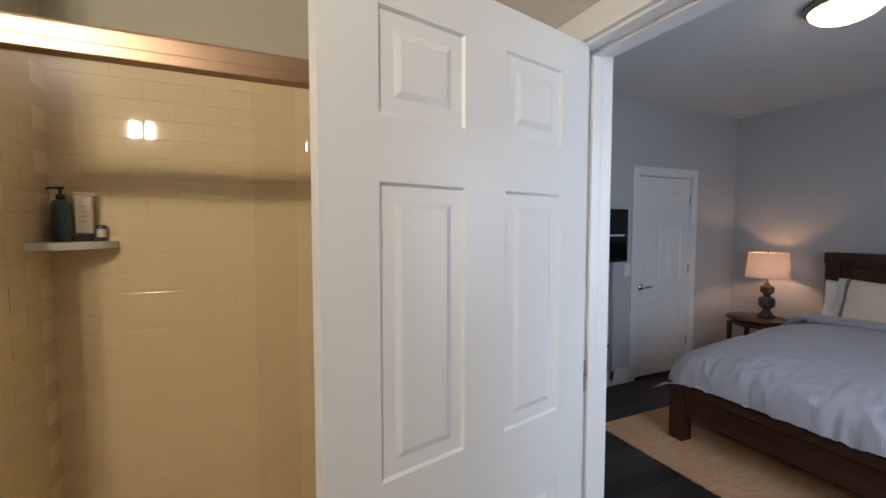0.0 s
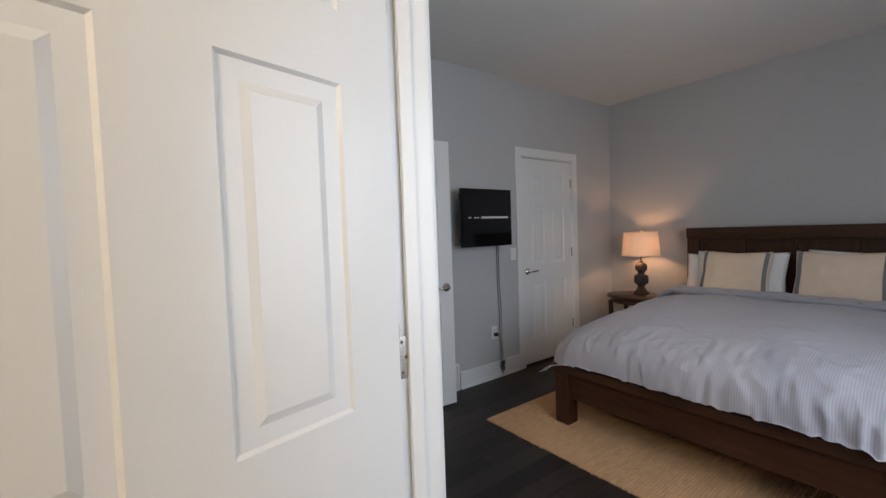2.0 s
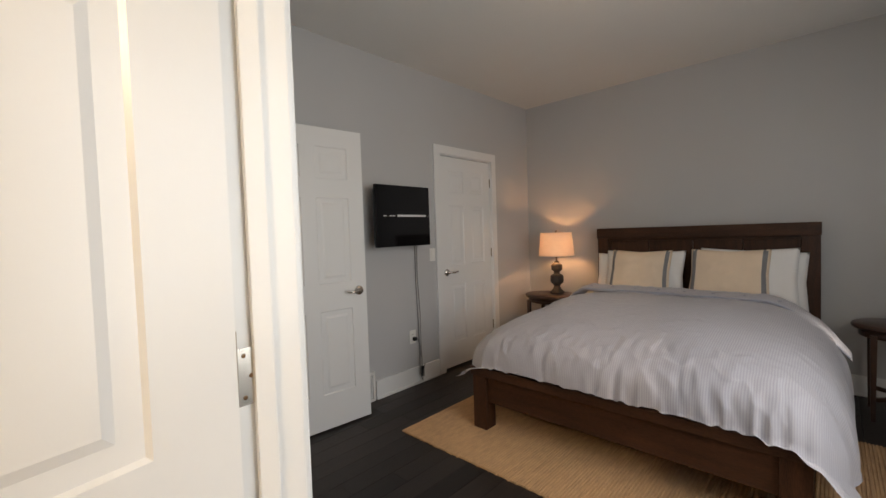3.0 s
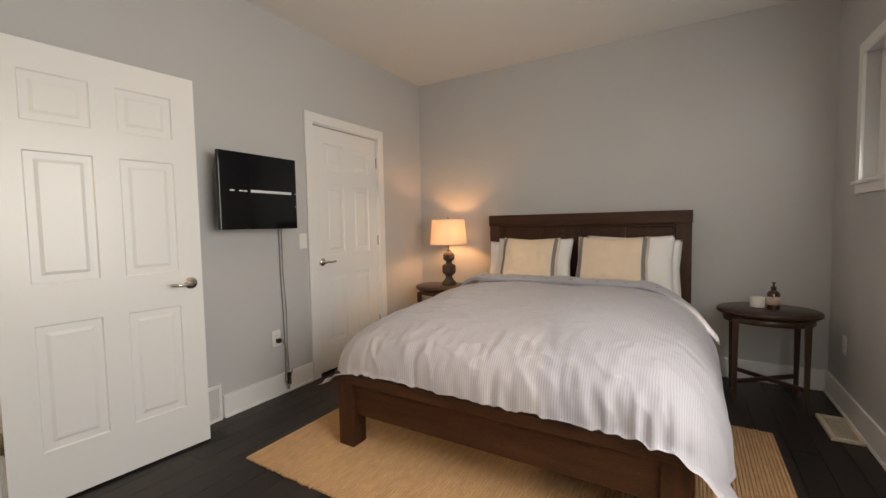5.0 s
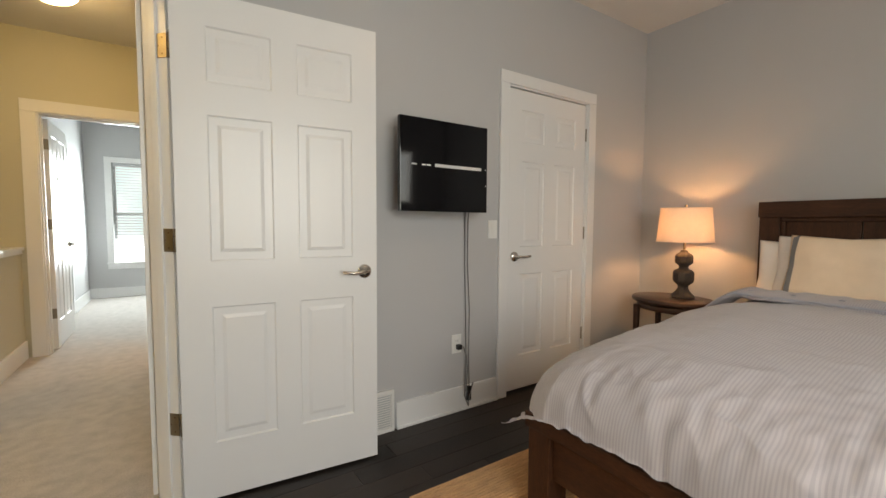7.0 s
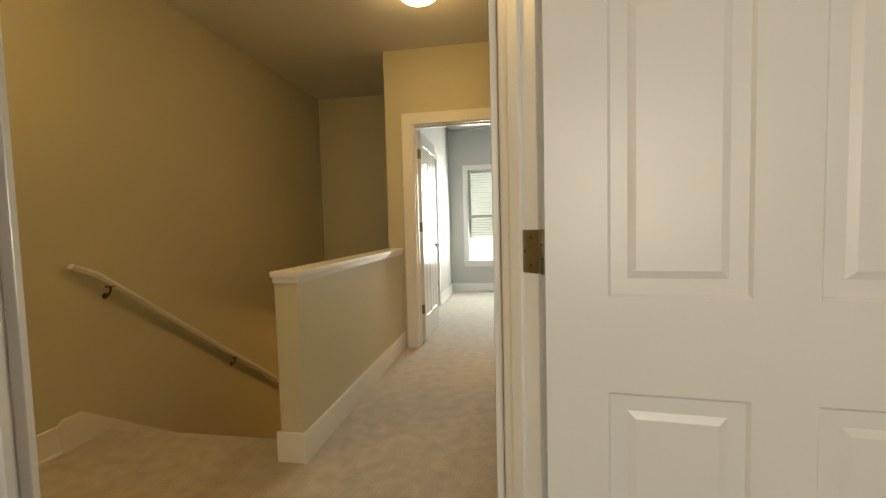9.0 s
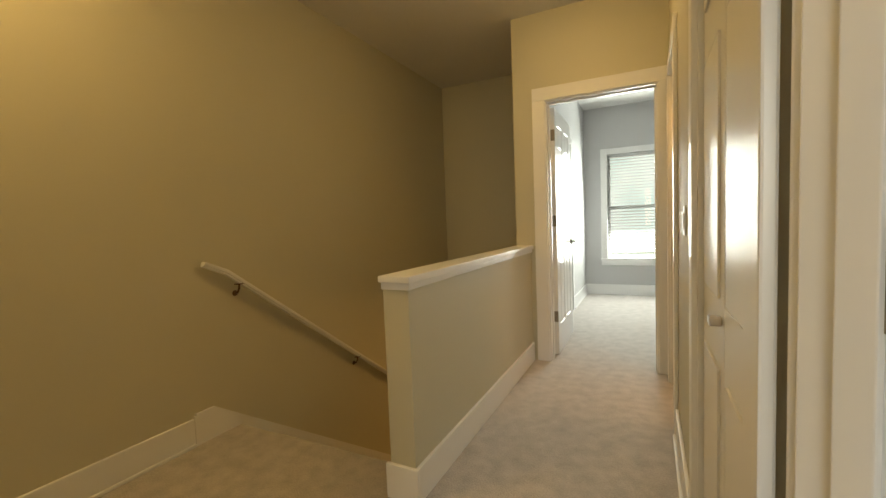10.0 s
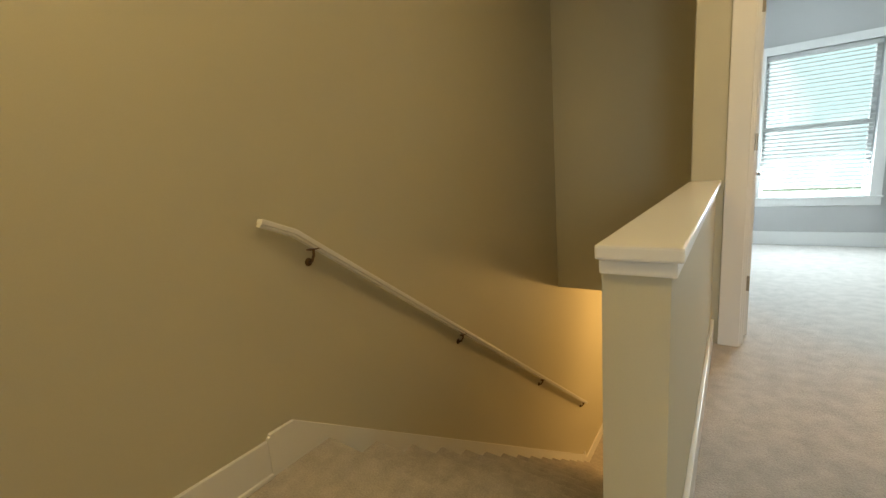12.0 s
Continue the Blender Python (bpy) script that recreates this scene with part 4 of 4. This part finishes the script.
def rail_piece(a, b):
    d = Vector(b) - Vector(a)
    m = Matrix.Translation(a) @ d.to_track_quat("Y", "Z").to_matrix().to_4x4()
    bm = box(-0.018, 0.018, -0.004, d.length + 0.004, -0.008, 0.013, 0.005, m=m)
    return box(-0.013, 0.013, -0.004, d.length + 0.004, -0.018, -0.008, 0.003, bm=bm, m=m)


part("rail", rail_piece((0, 0, 0.966), (0, 0.131, 0.909)), WHITE, rail)
part("rail", rail_piece((0, 0.131, 0.909), (0, 3.85, -1.805)), WHITE, rail)
for y in (0.21, 1.25, 2.52, 3.74):
    z = 0.919 - (y - 0.131) * 0.7298
    b = part("bracket", tube([(0, y, z - 0.03), (-0.005, y, z - 0.06), (-0.02, y, z - 0.085), (-0.043, y, z - 0.09)], 0.006, 8), DARK_BRONZE, rail, "dark bronze bracket", True)
    part("rosette", lathe([(0, 0), (0.018, 0), (0.015, 0.006), (0, 0.008)], 16), DARK_BRONZE, b, "", True, pose(-0.0445, y, z - 0.09, 0, 90, 0))
    part("saddle", box(-0.014, 0.014, y - 0.025, y + 0.025, z - 0.036, z - 0.030, 0.002), DARK_BRONZE, b)

# dark framed mirror leaning in the far room
mir = thing("standing_mirror", (2.12, 8.80, 0), "tall dark framed mirror leaning by the far window", "mirror")
part("mirror_frame", box(-0.17, -0.13, -0.02, 0.02, 0.0, 1.16, 0.005), BLACK, mir)
part("mirror_frame", box(0.13, 0.17, -0.02, 0.02, 0.0, 1.16, 0.005), BLACK, mir)
part("mirror_frame", box(-0.13, 0.13, -0.02, 0.02, 1.12, 1.16, 0.005), BLACK, mir)
part("mirror_frame", box(-0.13, 0.13, -0.02, 0.02, 0.0, 0.04, 0.005), BLACK, mir)
part("mirror_glass", box(-0.13, 0.13, -0.004, 0.004, 0.04, 1.12), mat("mirror_silver", (0.8, 0.8, 0.8), 0.03, 1.0, spread=0.01), mir)

# ---- bathroom things ----
shower = thing("shower_enclosure", (0, 1.14, 0), "chrome framed sliding glass shower doors", "shower")
part("header", box(-0.66, 0.895, -0.03, 0.03, 1.905, 1.965, 0.008), CHROME, shower, "polished metal header rail")
part("header_lip", box(-0.66, 0.895, -0.036, -0.030, 1.898, 1.925, 0.003), CHROME, shower)
part("threshold", box(-0.66, 0.895, -0.04, 0.04, 0.0, 0.09, 0.01), TILE, shower)
for a, b, y in ((-0.64, 0.12, -0.012), (0.02, 0.89, 0.012)):
    g = part("glass_door", box(a, b, y - 0.003, y + 0.003, 0.10, 1.91), SHOWER_GLASS, shower)
    g.visible_shadow = False
shelf = thing("shower_shelf", (-0.665, 1.945, 1.46), "white corner shelf in the shower", "shelf")
sb = bmesh.new()
o = [(0.006, -0.002)] + [(0.006 + 0.20 * math.sin(radians(a)), -0.002 - 0.20 * math.cos(radians(a))) for a in range(0, 91, 10)]
lo = [sb.verts.new((x, y, 0)) for x, y in o]
hi = [sb.verts.new((x, y, 0.025)) for x, y in o]
sb.faces.new(lo[::-1]), sb.faces.new(hi)
for i in range(len(o)):
    k = (i + 1) % len(o)
    sb.faces.new((lo[i], lo[k], hi[k], hi[i]))
part("shelf_board", sb, PLATE, shelf)
pb = thing("shampoo_bottle", (-0.605, 1.885, 1.485), "dark blue pump shampoo bottle on the shower shelf", "bottle")
part("body", lathe([(0, 0), (0.027, 0), (0.029, 0.004), (0.029, 0.13), (0.022, 0.145), (0.011, 0.15), (0, 0.15)], 20), BLUE_PLASTIC, pb, "", True)
part("pump", lathe([(0, 0.15), (0.013, 0.15), (0.013, 0.168), (0.005, 0.17), (0.005, 0.186), (0.012, 0.187), (0.012, 0.195), (0, 0.196)], 14), BLACK, pb, "", True)
part("spout", tube([(0, 0, 0.191), (-0.025, -0.01, 0.190), (-0.034, -0.013, 0.184)], 0.004, 8), BLACK, pb, "", True)
cb = thing("conditioner_bottle", (-0.545, 1.90, 1.485), "cream squeeze tube with a wide end", "bottle")
part("body", box(-0.026, 0.026, -0.012, 0.012, 0.028, 0.165, 0.008), CREAM_PLASTIC, cb, "", True)
part("crimp", box(-0.031, 0.031, -0.004, 0.004, 0.163, 0.178, 0.002), CREAM_PLASTIC, cb)
part("cap", box(-0.023, 0.023, -0.014, 0.014, 0, 0.028, 0.004), BLACK, cb)
for k in range(4):
    part("print", box(-0.012, 0.012, -0.0128, -0.0121, 0.07 + 0.018 * k, 0.075 + 0.018 * k), LABEL, cb)
sm = thing("small_jar", (-0.505, 1.925, 1.485), "small dark jar with a pale label", "jar")
part("body", lathe([(0, 0), (0.016, 0), (0.016, 0.055), (0.013, 0.06), (0, 0.06)], 14), BLUE_PLASTIC, sm, "", True)
part("label", lathe([(0.0164, 0.015), (0.0164, 0.045)], 14), CREAM_PLASTIC, sm)
van = thing("vanity_light", (-0.86, -0.52, 2.45), "two-bulb vanity wall light with frosted shades", "wall light")
part("bar", box(-0.13, 0.13, 0.001, 0.03, -0.03, 0.03, 0.006), NICKEL, van)
for x in (-0.055, 0.055):
    part("arm", tube([(x, 0.02, 0), (x, 0.09, 0), (x, 0.10, -0.03)], 0.008, 8), NICKEL, van, "", True)
    part("glass_shade", lathe([(0.012, -0.02), (0.022, -0.04), (0.026, -0.15), (0.024, -0.152), (0, -0.152)], 20, at=(x, 0.10, 0)), GLOW_BATH, van, "lit frosted glass shade", True)

# ---- pieces: shower tiles and floor planks ----
tiles = solid("shower_tiles", box(-0.665, 0.895, 1.9487, 1.964, 0.02, 2.18), GROUT, "cream glazed subway tiles on the shower wall", "tiles", "structure")
TW, TH = 0.20, 0.0745
tile_mesh = mesh_of("tile", box(-TW / 2 + 0.0009, TW / 2 - 0.0009, -0.009, 0.0, -TH / 2 + 0.0009, TH / 2 - 0.0009, 0.0026, segments=2), TILE)
rng = random.Random(3)
for r in range(28):
    z = 2.175 - TH * (r + 0.5)
    x = -0.665 + TW / 2 + (TW / 2 if r % 2 else 0)
    while x + TW / 2 <= 0.90:
        part("tile", tile_mesh, TILE, tiles, m=pose(x, 1.956, z, rng.uniform(-0.25, 0.25), 0, rng.uniform(-0.2, 0.2)))
        x += TW
side_tiles = solid("shower_side_tiles", box(-0.668, -0.6567, 1.12, 1.955, 0.02, 2.18), GROUT, "cream glazed subway tiles on the shower end wall", "tiles", "structure")
for r in range(28):
    z = 2.175 - TH * (r + 0.5)
    y = 1.945 - TW / 2 - (TW / 2 if r % 2 else 0)
    while y - TW / 2 >= 1.12:
        part("tile", tile_mesh, TILE, side_tiles, m=pose(-0.664, y, z, 0, rng.uniform(-0.2, 0.2), 90 + rng.uniform(-0.2, 0.2)))
        y -= TW

PW = 0.127
row, y = 0, -0.52
while y < 2.91:
    y1 = min(y + PW, 2.91)
    left = 0.90 if y1 < 2.22 else y1 - 1.255
    x = left - rng.uniform(0.1, 1.1)
    while x < 4.97:
        ln = rng.uniform(0.9, 1.7)
        a, b = max(x, left), min(x + ln, 4.97)
        if b - a > 0.02:
            part("plank", box(a + 0.0008, b - 0.0008, y + 0.0008, y1 - 0.0008, -0.006, 0.0, 0.0012, segments=1), WOOD_FLOOR, wood_floor)
        x += ln
    y = y1
